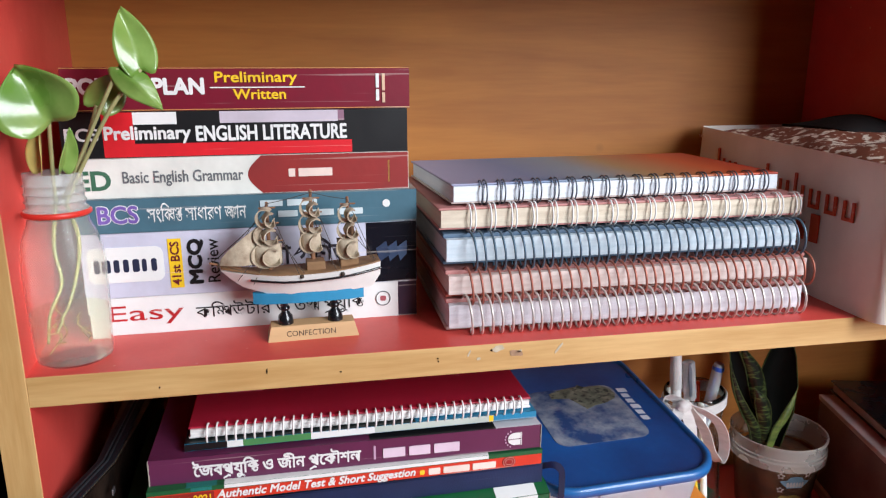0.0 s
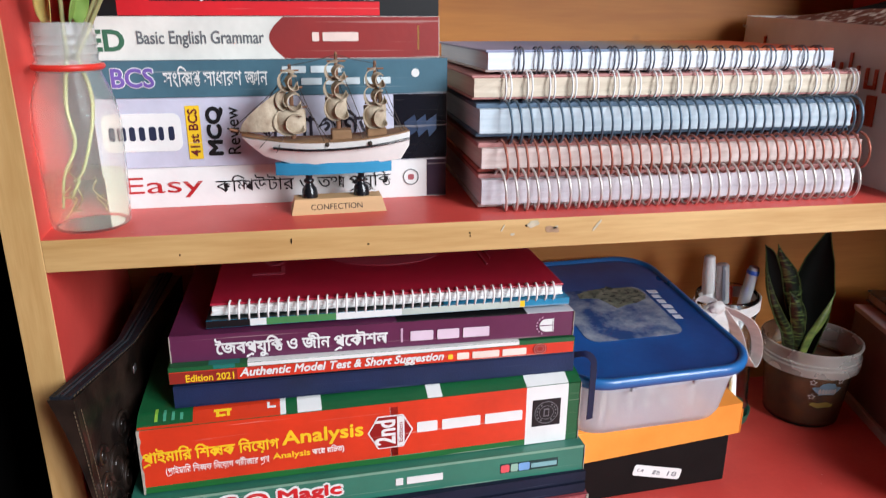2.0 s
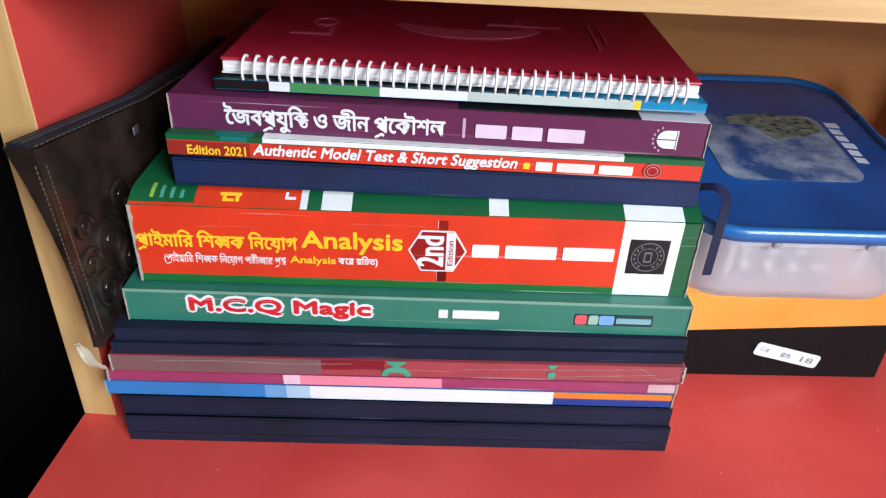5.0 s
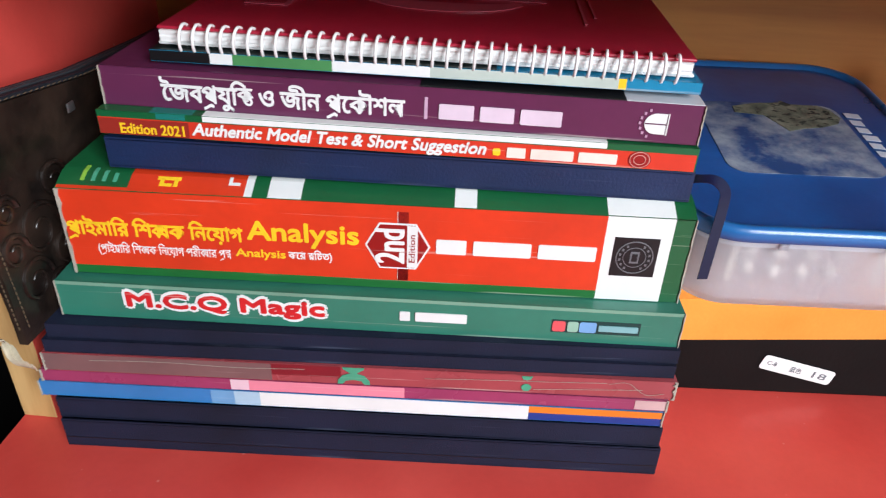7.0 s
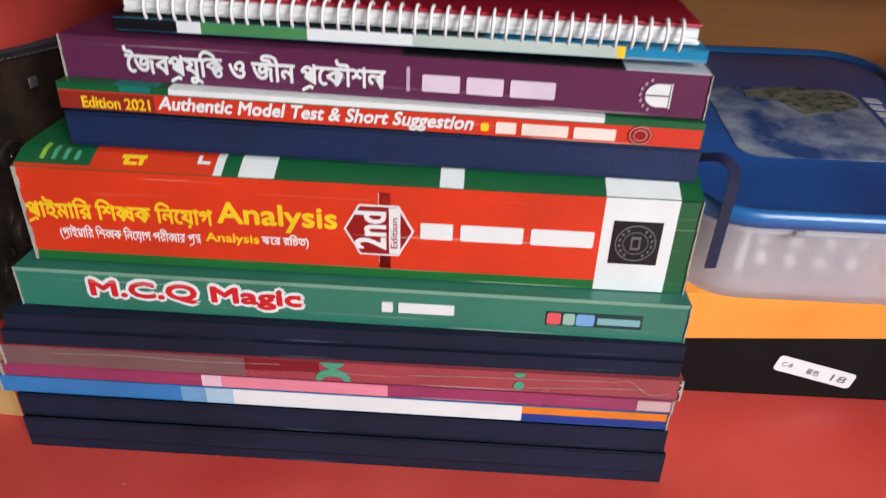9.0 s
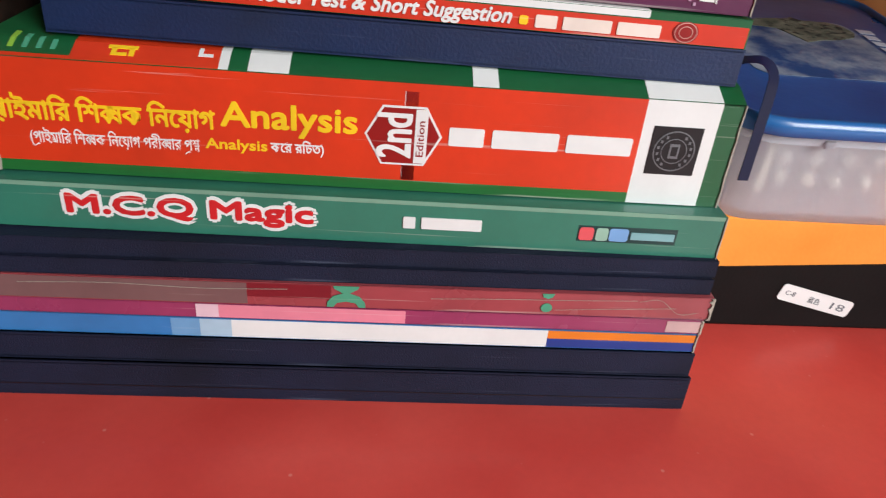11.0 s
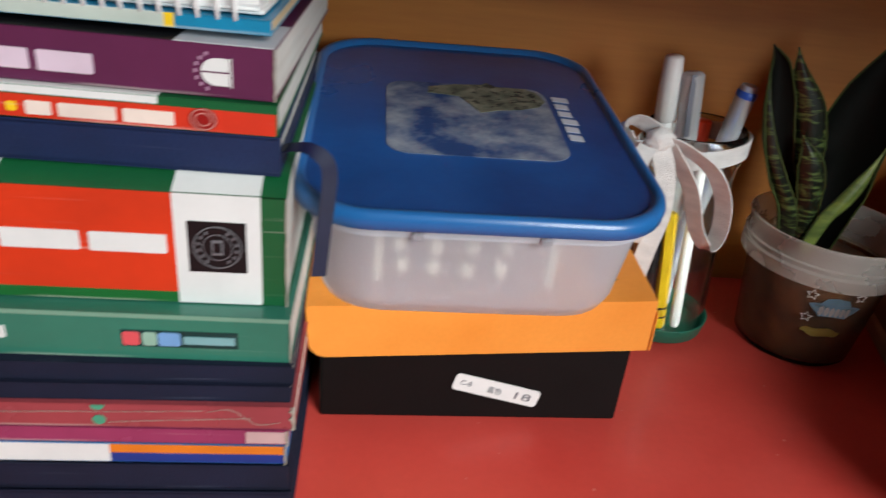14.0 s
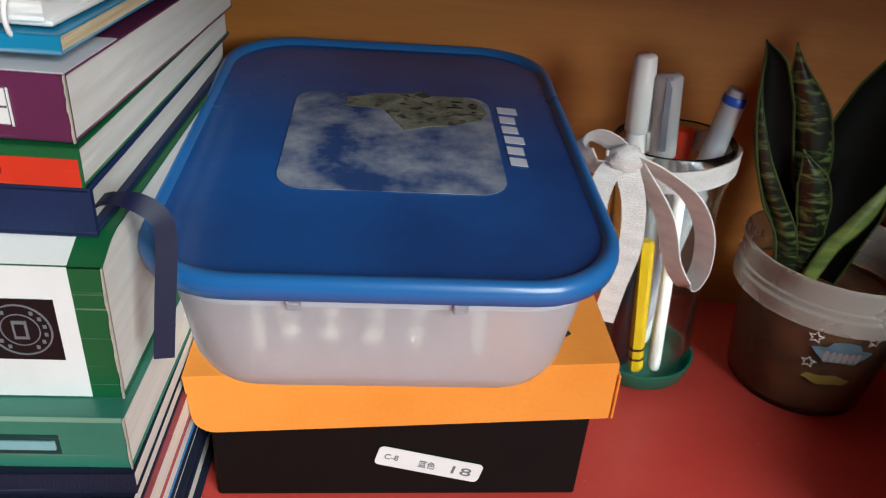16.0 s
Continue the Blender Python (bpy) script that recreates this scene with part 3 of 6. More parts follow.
panel(b, 0.2006, 0.2362, 0.0046, 0.0108, ink("dark_teal_print", (14, 60, 58)), "logo_plate")
for x0, x1, c in ((0.2010, 0.2062, ink("coral_print", (226, 90, 96))), (0.2070, 0.2114, ink("mint_print", (150, 190, 170))), (0.2118, 0.2186, ink("azure_print", (120, 170, 220)))):
    panel(b, x0, x1, 0.0052, 0.0102, c, "logo_block", y=-0.0005, depth=0.0004, r=0.0010)
bars(b, 0.2195, 0.0062, 0.0158, 0.0028, ink("pale_teal_print", (130, 180, 184)), (1.0,), "logo_bar")

M_AN = ink("vermilion_print", (220, 60, 30), 0.35, 0.3)
b = book("thick green paperback with a vermilion spine and yellow title", (0.0278, 0.0015, 0.0826), (0.2713, 0.0168, 0.0811), 0.0380, 0.165, M_GREENP, group=STACK, swell=0.0042)
panel(b, 0.0008, 0.2105, 0.0040, 0.0379, M_AN)
panel(b, 0.0008, 0.2105, 0.0002, 0.0040, ink("mid_green_print", (30, 104, 48)), "green_band")
panel(b, 0.2105, 0.2362, 0.0002, 0.0379, M_WHITE)
panel(b, 0.2144, 0.2318, 0.0117, 0.0291, M_BLACK, "emblem_plate", y=-0.0004, depth=0.0003)
EX, EZ = 0.2231, 0.0204
for r, w in ((0.0071, 0.0003), (0.0044, 0.0002)):
    part("emblem_ring", tube([(EX + r * math.cos(k * math.pi / 14), -0.0004, EZ + r * math.sin(k * math.pi / 14)) for k in range(28)], w, 4, closed=True), M_GREY, b)
panel(b, EX - 0.0017, EX + 0.0017, EZ - 0.0026, EZ + 0.0026, M_GREY, "emblem_block", y=-0.0006, depth=0.0003)
panel(b, EX - 0.0011, EX + 0.0011, EZ - 0.0017, EZ + 0.0017, M_BLACK, "emblem_block", y=-0.0007, depth=0.0003)
for k in range(16):
    a = (k + 0.5) * math.pi / 8
    if k in (3, 4, 11, 12):
        continue
    panel(b, EX + 0.0058 * math.cos(a) - 0.0004, EX + 0.0058 * math.cos(a) + 0.0004, EZ + 0.0058 * math.sin(a) - 0.0005, EZ + 0.0058 * math.sin(a) + 0.0005, M_GREY, "emblem_mark", y=-0.0006, depth=0.0003)
lettering("প্রাইমাির িশক্ষক িনেয়াগ", 0.0012, 0.0160, 0.0690, 0.0105, M_YELLOW, b, spread=0.0002)
lettering("Analysis", 0.0722, 0.0172, 0.0434, 0.0107, M_YELLOW, b, spread=0.0003)
lettering("(প্রাইমাির িশক্ষক িনেয়াগ পরীক্ষার প্রশ্ন", 0.0118, 0.0090, 0.0530, 0.0066, M_WHITE, b, "subtitle", bold=0.008)
lettering("Analysis", 0.0666, 0.0105, 0.0200, 0.0048, M_YELLOW, b, "subtitle", bold=0.02)
lettering("কের রিচত)", 0.0876, 0.0106, 0.0174, 0.0056, M_WHITE, b, "subtitle", bold=0.02)
hexa = lambda s: [(0.1310 + x * s, 0.0203 + z * s) for x, z in ((-0.0128, 0), (-0.0072, 0.0100), (0.0072, 0.0100), (0.0128, 0), (0.0072, -0.0106), (-0.0072, -0.0106))]
M_DRED = ink("deep_red_print", (150, 24, 22))
part("badge_border", slab(hexa(1.0), -0.0004, -0.0001), M_WHITE, b)
part("badge", slab(hexa(0.93), -0.0006, -0.0003), M_DRED, b)
for z0, z1 in ((0.0297, 0.0352), (0.0042, 0.0098)):
    panel(b, 0.1311, 0.1352, z0, z1, M_DRED, "badge_tail")
    panel(b, 0.1308, 0.1311, z0, z1, M_WHITE, "badge_line")
lettering("2nd", 0.1222, 0.0126, 0.0112, 0.0150, M_WHITE, b, "badge_number", turn=True, y=-0.0008, spread=0.0003)
panel(b, 0.1347, 0.1388, 0.0107, 0.0295, M_WHITE, "badge_strip", y=-0.0008, depth=0.0003)
lettering("Edition", 0.1354, 0.0132, 0.0024, 0.0125, M_DRED, b, "badge_word", turn=True, y=-0.001)
bars(b, 0.1460, 0.0176, 0.0622, 0.0064, M_WHITE, (0.26, 0.5, 0.5))
worn(b, 0.2440, 0.0380, 0.0013, 0.0005, 3)
# what shows of the top cover in front of the next book
for u0, u1, m in ((0.0275, 0.0722, M_AN), (0.0722, 0.0752, M_WHITE), (0.0812, 0.0940, M_WHITE), (0.1524, 0.1608, M_WHITE), (0.2105, 0.2362, M_WHITE)):
    ramp_panel(b, u0, u1, 0.0003, 0.016, m)
ramp_panel(b, 0.0004, 0.0275, 0.0003, 0.0016, M_AN)
for k, (u0, u1, y0, y1) in enumerate(((0.0380, 0.0470, 0.0058, 0.0072), (0.0392, 0.0408, 0.0030, 0.0062), (0.0408, 0.0440, 0.0030, 0.0042), (0.0446, 0.0462, 0.0030, 0.0062))):
    ramp_panel(b, u0, u1, y0, y1, M_YELLOW, "cover_letter", 0.0003)
for u0, u1, y0, y1 in ((0.0655, 0.0668, 0.0048, 0.0085), (0.0668, 0.0700, 0.0048, 0.0060)):
    ramp_panel(b, u0, u1, y0, y1, M_WHITE, "cover_letter", 0.0003)
M_LIME = ink("lime_print", (140, 190, 70))
for k in range(4):
    ramp_panel(b, 0.0085 + 0.0042 * k, 0.0100 + 0.0042 * k, 0.0040, 0.0120 - 0.0014 * k, M_LIME if k == 0 else TEAL, "cover_letter", 0.0003)

NAV1 = book("navy hardback diary with a blue ribbon marker", (0.0460, 0.0120, 0.1260), (0.2685, 0.0235, 0.1230), 0.0124, 0.15, M_NAVYH, hard=True, group=STACK)

b = book("slim red and green paperback with an italic white title", (0.0443, 0.0135, 0.1392), (0.2680, 0.0230, 0.1357), 0.0094, 0.145, M_GREENP, group=STACK)
panel(b, 0.0003, 0.2234, 0.0002, 0.0068, ink("scarlet_print", (214, 56, 34)))
panel(b, 0.0400, 0.1902, 0.0072, 0.0093, M_WHITE)
panel(b, 0.0003, 0.0345, 0.0002, 0.0064, ink("brick_print", (150, 44, 34)), y=-0.0003)
lettering("Edition 2021", 0.0084, 0.0008, 0.0244, 0.0042, M_YELLOW, b, "edition", bold=0.02, y=-0.0006)
lettering("Authentic Model Test & Short Suggestion", 0.0358, 0.0004, 0.1102, 0.0061, M_WHITE, b, slant=0.25, y=-0.0006, spread=0.00018)
panel(b, 0.1486, 0.1514, 0.0018, 0.0046, M_YELLOW, "dot_print", y=-0.0006, depth=0.0004, r=0.0007)
bars(b, 0.1538, 0.0012, 0.0408, 0.0040, ink("cream_print", (244, 226, 214)), (0.22, 0.5, 0.45))
part("emblem_plate", slab([(0.2028 + 0.0042 * math.cos(k * math.pi / 10), 0.0038 + 0.0034 * math.sin(k * math.pi / 10)) for k in range(20)], -0.0006, -0.0002), M_DRED, b)
for r in (0.0036, 0.0022):
    part("emblem_ring", tube([(0.2028 + r * math.cos(k * math.pi / 10), -0.0006, 0.0038 + r * 0.85 * math.sin(k * math.pi / 10)) for k in range(20)], 0.0002, 4, closed=True), ink("dusty_rose_print", (206, 150, 140)), b)
flat_panel(b, 0.0400, 0.1902, 0.0002, 0.03, 0.0094, M_WHITE)
flat_panel(b, 0.020, 0.036, 0.0002, 0.03, 0.0094, ink("teal_print", (24, 120, 110)))
panel(b, 0.0225, 0.0335, 0.0072, 0.0093, ink("teal_spine_print", (24, 120, 110)))

b = book("purple paperback textbook with a white Bengali title", (0.0452, 0.0195, 0.1487), (0.2673, 0.0245, 0.1458), 0.0150, 0.145, ink("plum_cover", (98, 42, 76), 0.35, 0.35), group=STACK)
worn(b, 0.2221, 0.0150, 0.0004, 0.0004, 5)
lettering("\u09c8জবপ্রযুিক্ত ও জীন প্রেকৗশল", 0.0228, 0.0006, 0.0913, 0.0116, M_WHITE, b, spread=0.0002)
panel(b, 0.1214, 0.1226, 0.0030, 0.0114, ink("lilac_print", (206, 170, 196)), "divider_bar", y=-0.0004)
bars(b, 0.1268, 0.0034, 0.0450, 0.0058, ink("pale_lilac_print", (226, 204, 220)), (0.34, 0.33, 0.4))
poly = [(0.2092, 0.0112)] + [(0.2056 - 0.0042 * math.sin(math.pi * k / 12), 0.0073 + 0.0039 * math.cos(math.pi * k / 12)) for k in range(13)] + [(0.2092, 0.0034)]
part("emblem", slab(poly, -0.0005, -0.0001), M_WHITE, b)
M_PLUMP = ink("plum_print", (98, 42, 76))
panel(b, 0.2016, 0.2092, 0.0071, 0.0075, M_PLUMP, "emblem_line", y=-0.0007, depth=0.0003)
panel(b, 0.2096, 0.2100, 0.0030, 0.0114, M_WHITE, "emblem_line", y=-0.0005, depth=0.0003)
for k in range(7):
    a = radians(118 + 124 * k / 6)
    panel(b, 0.2058 + 0.0060 * math.cos(a) - 0.0004, 0.2058 + 0.0060 * math.cos(a) + 0.0004, 0.0073 + 0.0056 * math.sin(a) - 0.0005, 0.0073 + 0.0056 * math.sin(a) + 0.0005, ink("faint_lilac_print", (190, 150, 176)) if k == 0 else bpy.data.materials["faint_lilac_print"], "emblem_mark", y=-0.0005, depth=0.0003)
flat_panel(b, 0.1195, 0.194, 0.0002, 0.03, 0.0150, M_BLACK)
flat_panel(b, 0.194, 0.2218, 0.0002, 0.03, 0.0150, ink("pale_grey_print", (206, 206, 210)))

b = book("thin booklet with a spine of black, green, white and blue", (0.0640, 0.0240, 0.1650), (0.2655, 0.0290, 0.1634), 0.0042, 0.14, ink("blue_green_cover", (24, 130, 170), 0.35, 0.3), M_PAGES_OLD, group=STACK)
part("cover_print", boxed(0.0003, 0.1280, 0.0003, 0.1390, 0.0042, 0.0044), ink("dark_green_black_print", (20, 30, 30), 0.35, 0.3), b, "dark part of the cover")
for u0, u1, m in ((0.0, 0.0225, M_BLACK), (0.0225, 0.0310, M_WHITE), (0.0310, 0.068, ink("leaf_green_print", (76, 140, 84))), (0.068, 0.104, M_WHITE), (0.104, 0.172, ink("pale_sage_print", (196, 206, 196))), (0.172, 0.1748, M_YELLOW)):
    panel(b, u0, u1, 0.0002, 0.0041, m)


# ---- coil-bound notebooks ----
def coil_ring(rx, rz, wire, skew, seg=18):
    """One turn of a coil, open at the back, about the origin in y and z."""
    pts = [(skew * (k / seg - 0.5), rx * math.cos(2 * math.pi * k / seg), rz * math.sin(2 * math.pi * k / seg)) for k in range(seg + 1)]
    return tube(pts, wire, 5)


def notebook(label, left, right, thick, depth, top, bottom, pages, wire, turns, first, last, rx, rz, cy, cz, gauge=0.0006, double=0.0, skew=0.0, over=0.0015, group=""):
    l, r = Vector(left), Vector(right)
    d = r - l
    length = d.length
    ob = thing("spiral_notebook", Matrix.Translation(l) @ Matrix.Rotation(math.atan2(d.y, d.x), 4, "Z") @ Matrix.Rotation(-math.asin(d.z / length), 4, "Y"), label, "notebook", group)
    c, back = (0.0024, 0.0045) if thick > 0.014 else (0.0013, 0.0012)
    part("cover", boxed(-over * 0.3, length + over * 0.3, back, depth, thick - c, thick, bev=0.0006, seg=2), top, ob, "card cover")
    part("back_cover", boxed(-over * 0.3, length + over * 0.3, back - 0.0002, depth, 0, c, bev=0.0006, seg=2), bottom, ob, "card back cover")
    pb = boxed(0.0008, length - 0.0008, 0, depth - 0.002, c, thick - c)
    bmesh.ops.subdivide_edges(pb, edges=[e for e in pb.edges if abs(e.verts[0].co.x - e.verts[1].co.x) > 1e-3], cuts=40)
    bmesh.ops.subdivide_edges(pb, edges=[e for e in pb.edges if abs(e.verts[0].co.z - e.verts[1].co.z) > 1e-3], cuts=4)
    rng = random.Random(label)
    for v in pb.verts:
        if v.co.y < 1e-5:
            v.co.y += rng.random() * 0.0005
    part("page_block", pb, pages, ob, "page edges behind the coil")
    bm = coil_ring(rx, rz, gauge, skew)
    first_ring = smooth(part("coil_ring", bm, wire, ob), 80)
    n = 0
    for k in range(turns):
        for q in ((-double / 2, double / 2) if double else (0.0,)):
            o = first_ring if n == 0 else new("coil_ring", first_ring.data)
            o.parent = ob
            o.matrix_basis = pose(first + (last - first) * k / (turns - 1) + q + rng.uniform(-0.0002, 0.0002), cy, cz, rng.uniform(-3, 3), 0, rng.uniform(-3, 3))
            n += 1
    return ob


M_WIRE_W = material("white_wire", (238, 236, 234), 0.3, 0.04, 80, 0.0, 500, coat=0.3)
M_WIRE_G = material("grey_wire", (118, 124, 136), 0.35, 0.1, 80, 0.0, 500, metal=0.6)
M_WIRE_S = material("silver_wire", (226, 216, 210), 0.3, 0.1, 80, 0.0, 500, metal=0.5)
M_WIRE_B = material("slate_wire", (92, 116, 134), 0.35, 0.1, 80, 0.0, 500, metal=0.4)
M_WIRE_C = material("copper_wire", (176, 104, 86), 0.35, 0.1, 80, 0.0, 500, metal=0.4)
M_PW = paper_edges("white_page_edges", (230, 234, 240), (208, 216, 226))
M_PC = paper_edges("cream_page_edges", (220, 207, 188), (198, 181, 160))
M_PB = paper_edges("bluish_page_edges", (210, 222, 230), (182, 200, 212))
M_PP = paper_edges("pinkish_page_edges", (222, 206, 200), (204, 178, 172))
M_PL = paper_edges("lavender_page_edges", (214, 210, 214), (192, 184, 194))
M_MARBLE = material("printed_cover", (128, 150, 190), 0.45, 0.1, 6, 0.05, 300, color2=(206, 120, 70))
mn, ml = M_MARBLE.node_tree.nodes, M_MARBLE.node_tree.links
sep, ramp = mn.new("ShaderNodeSeparateXYZ"), mn.new("ShaderNodeValToRGB")
span = mn.new("ShaderNodeMapRange")
span.inputs["From Max"].default_value = 0.21
ml.new([x for x in mn if x.type == "TEX_COORD"][0].outputs["Object"], sep.inputs[0])
ml.new(sep.outputs[0], span.inputs["Value"])
ml.new(span.outputs[0], ramp.inputs[0])
for pos, col in ((0.0, (150, 150, 176)), (0.25, (104, 124, 156)), (0.45, (124, 140, 150)), (0.6, (158, 128, 92)), (0.85, (190, 84, 46))):
    el = ramp.color_ramp.elements[0] if pos == 0 else ramp.color_ramp.elements.new(pos)
    el.position, el.color = pos, srgb(*col)
ramp.color_ramp.elements[-1].color = srgb(170, 60, 40)
ml.new(ramp.outputs[0], mn["Principled BSDF"].inputs["Base Color"])
M_CARDB = material("blue_card", (92, 116, 140), 0.5, 0.12, 30, 0.1, 500)
M_CARDP = material("pink_card", (196, 132, 128), 0.5, 0.12, 30, 0.1, 500)
M_CARDR = material("coral_card", (190, 92, 80), 0.5, 0.12, 30, 0.1, 500)
M_CARDC = material("pale_card", (206, 190, 184), 0.5, 0.12, 30, 0.1, 500)
NB = "stack of spiral notebooks"
notebook("spiral notebook with pale pinkish pages at the bottom of a stack", (0.2095, 0.0195, ZU + 0.0005), (0.4275, 0.0175, ZU), 0.0180, 0.128, M_CARDP, M_CARDC, M_PL, M_WIRE_S, 37, 0.0115, 0.2125, 0.0095, 0.0110, -0.0022, 0.0108, gauge=0.00075, skew=0.0065, group=NB)
notebook("spiral notebook with coral covers and a copper coil", (0.2095, 0.0205, ZU + 0.0195), (0.4310, 0.0205, ZU + 0.0188), 0.0152, 0.128, M_CARDP, M_CARDR, M_PP, M_WIRE_C, 38, 0.0125, 0.2195, 0.0088, 0.0104, 0.0006, 0.0070, gauge=0.0007, skew=0.0065, group=NB)
notebook("spiral notebook with blue covers and a slate coil", (0.2090, 0.0245, ZU + 0.0372), (0.4255, 0.0255, ZU + 0.0365), 0.0172, 0.126, M_CARDB, M_CARDB, M_PB, M_WIRE_B, 38, 0.0155, 0.2165, 0.0090, 0.0110, 0.0006, 0.0080, gauge=0.0007, skew=0.0065, group=NB)
notebook("wire-bound notebook with cream pages and a pale pink cover", (0.2070, 0.0300, ZU + 0.0563), (0.4335, 0.0340, ZU + 0.0556), 0.0122, 0.124, M_CARDP, M_CARDP, M_PC, M_WIRE_W, 18, 0.018, 0.221, 0.0062, 0.0078, 0.0030, 0.0061, gauge=0.0005, double=0.0026, group=NB)
notebook("wire-bound notebook with a printed blue and orange cover", (0.2150, 0.0345, ZU + 0.0698), (0.4240, 0.0470, ZU + 0.0690), 0.0112, 0.11, M_MARBLE, M_CARDC, M_PW, M_WIRE_G, 18, 0.018, 0.199, 0.0058, 0.0070, 0.0030, 0.0056, gauge=0.0005, double=0.0026, group=NB)

M_CRIMSON = material("crimson_cover", (172, 34, 58), 0.36, 0.1, 20, 0.06, 500, coat=0.45)
rn = notebook("crimson spiral notebook with a white coil lying on books", (0.0665, 0.0270, 0.1702), (0.2625, 0.0315, 0.1682), 0.0068, 0.145, M_CRIMSON, M_WHITE, M_WHITE, M_WIRE_W, 36, 0.0095, 0.1895, 0.0050, 0.0052, 0.0010, 0.0027, gauge=0.00065, skew=-0.0014, group="")
M_FAINT = ink("faded_rose_print", (186, 78, 96))


o = lettering("Lo", 0, 0, 0.032, 0.019, M_FAINT, rn, "cover_letters", y=0.0, depth=0.0002)
o.matrix_basis = Matrix.Translation((0.0385, 0.0420, 0.0072)) @ Matrix.Rotation(radians(90), 4, "Z") @ Matrix.Rotation(radians(-90), 4, "X")
# faded crescent and bars on the cover
outer_arc = [(0.100 + 0.036 * math.cos(a), 0.072 - 0.024 * math.sin(a)) for a in [math.pi * (0.06 + 0.88 * i / 14) for i in range(15)]]
inner_arc = [(0.101 + 0.031 * math.cos(a), 0.072 - 0.008 * math.sin(a)) for a in [math.pi * (0.06 + 0.88 * i / 14) for i in range(14, -1, -1)]]
part("cover_print", loft([[(x, y, z) for x, y in outer_arc + inner_arc] for z in (0.0070, 0.0072)]), M_FAINT, rn)
for x0, x1, y0, y1 in ((0.110, 0.146, 0.0745, 0.0790), (0.1235, 0.1275, 0.0790, 0.0900), (0.1600, 0.1612, 0.0400, 0.0860), (0.1650, 0.1660, 0.0520, 0.0860)):
    part("cover_print", boxed(x0, x1, y0, y1, 0.0070, 0.0072), M_FAINT, rn)

# ---- upper shelf: stack of exam books ----
UP = "stack of books on the upper shelf"
UX0, UX1 = 0.015, 0.197


def upper(label, x0, x1, y, z0, z1, cover, pages=M_PAGES, tilt=0.0):
    grow = lambda z: ZU + (z - ZU) * 1.028
    b = book(label, (x0, y - 0.004, grow(z0) + tilt), (x1, y, grow(z0)), z1 - z0, 0.14, cover, pages, group=UP)
    b.matrix_world = b.matrix_world @ Matrix.Diagonal((1, 1, 1.028, 1))
    return b


M_BCSP = ink("violet_print", (124, 96, 178))
b = upper("white paperback computer book with a red serif title", 0.016, 0.1975, 0.0555, ZU, ZU + 0.0208, M_WHITE)
lettering("Easy", 0.0105, 0.0050, 0.0390, 0.0112, ink("crimson_print", (190, 36, 40)), b)
lettering("কিম্পউটার ও তথ্য প্রযুিক্ত", 0.0560, 0.0045, 0.0940, 0.0112, M_BLACK, b)
part("emblem_ring", tube([(0.1615 + 0.0042 * math.cos(k * math.pi / 12), -0.0004, 0.0112 + 0.0042 * math.sin(k * math.pi / 12)) for k in range(24)], 0.0003, 4, closed=True), M_GREY, b)
panel(b, 0.1598, 0.1632, 0.0096, 0.0126, ink("rose_print", (170, 90, 96)), "emblem_block", r=0.0008)
panel(b, 0.1705, 0.1815, 0.0002, 0.0206, ink("dusk_print", (48, 30, 52)))

b = upper("thick pale lilac paperback with a white title plate", 0.016, 0.1978, 0.0555, ZU + 0.0209, ZU + 0.0560, ink("lilac_cover", (206, 206, 224), 0.35, 0.3))
panel(b, 0.0030, 0.0415, 0.0085, 0.0275, M_WHITE, "title_plate", y=-0.0004, depth=0.0003, r=0.004)
for k, (w, h, dz) in enumerate(((0.0042, 0.0078, 0), (0.0040, 0.0078, 0), (0.0036, 0.0078, 0), (0.0036, 0.0078, 0), (0.0044, 0.0078, 0), (0.0030, 0.0078, 0), (0.0036, 0.0078, 0))):
    panel(b, 0.0062 + 0.0048 * k, 0.0062 + 0.0048 * k + w * 0.8, 0.0140, 0.0140 + h * 0.9, ink("indigo_print", (38, 44, 70)), "title_bar", y=-0.0006, depth=0.0004, r=0.0012)
panel(b, 0.0442, 0.0512, 0.0040, 0.0310, M_YELLOW, "edition_plate", y=-0.0004, depth=0.0003)
lettering("41st BCS", 0.0452, 0.0055, 0.0048, 0.0240, ink("maroon_print", (110, 30, 40)), b, "edition", turn=True, bold=0.02, y=-0.0006)
lettering("MCQ", 0.0545, 0.0060, 0.0080, 0.0240, M_BLACK, b, turn=True, spread=0.0005)
lettering("Review", 0.0640, 0.0060, 0.0066, 0.0240, M_BLACK, b, turn=True, bold=0.005)
lettering("বাংলা গিণত", 0.0790, 0.0130, 0.0640, 0.0150, ink("slate_print", (50, 46, 60)), b, bold=0.02)
panel(b, 0.1525, 0.1817, 0.0003, 0.0348, ink("night_print", (18, 18, 28), 0.25, 0.5))
for k in range(3):
    part("facet_print", slab([(0.160 + 0.006 * k, 0.012), (0.166 + 0.005 * k, 0.016), (0.164 + 0.006 * k, 0.024), (0.158 + 0.006 * k, 0.020)], -0.0006, -0.0003), ink("steel_blue_print", (40 + 14 * k, 56 + 16 * k, 84 + 18 * k)), b)

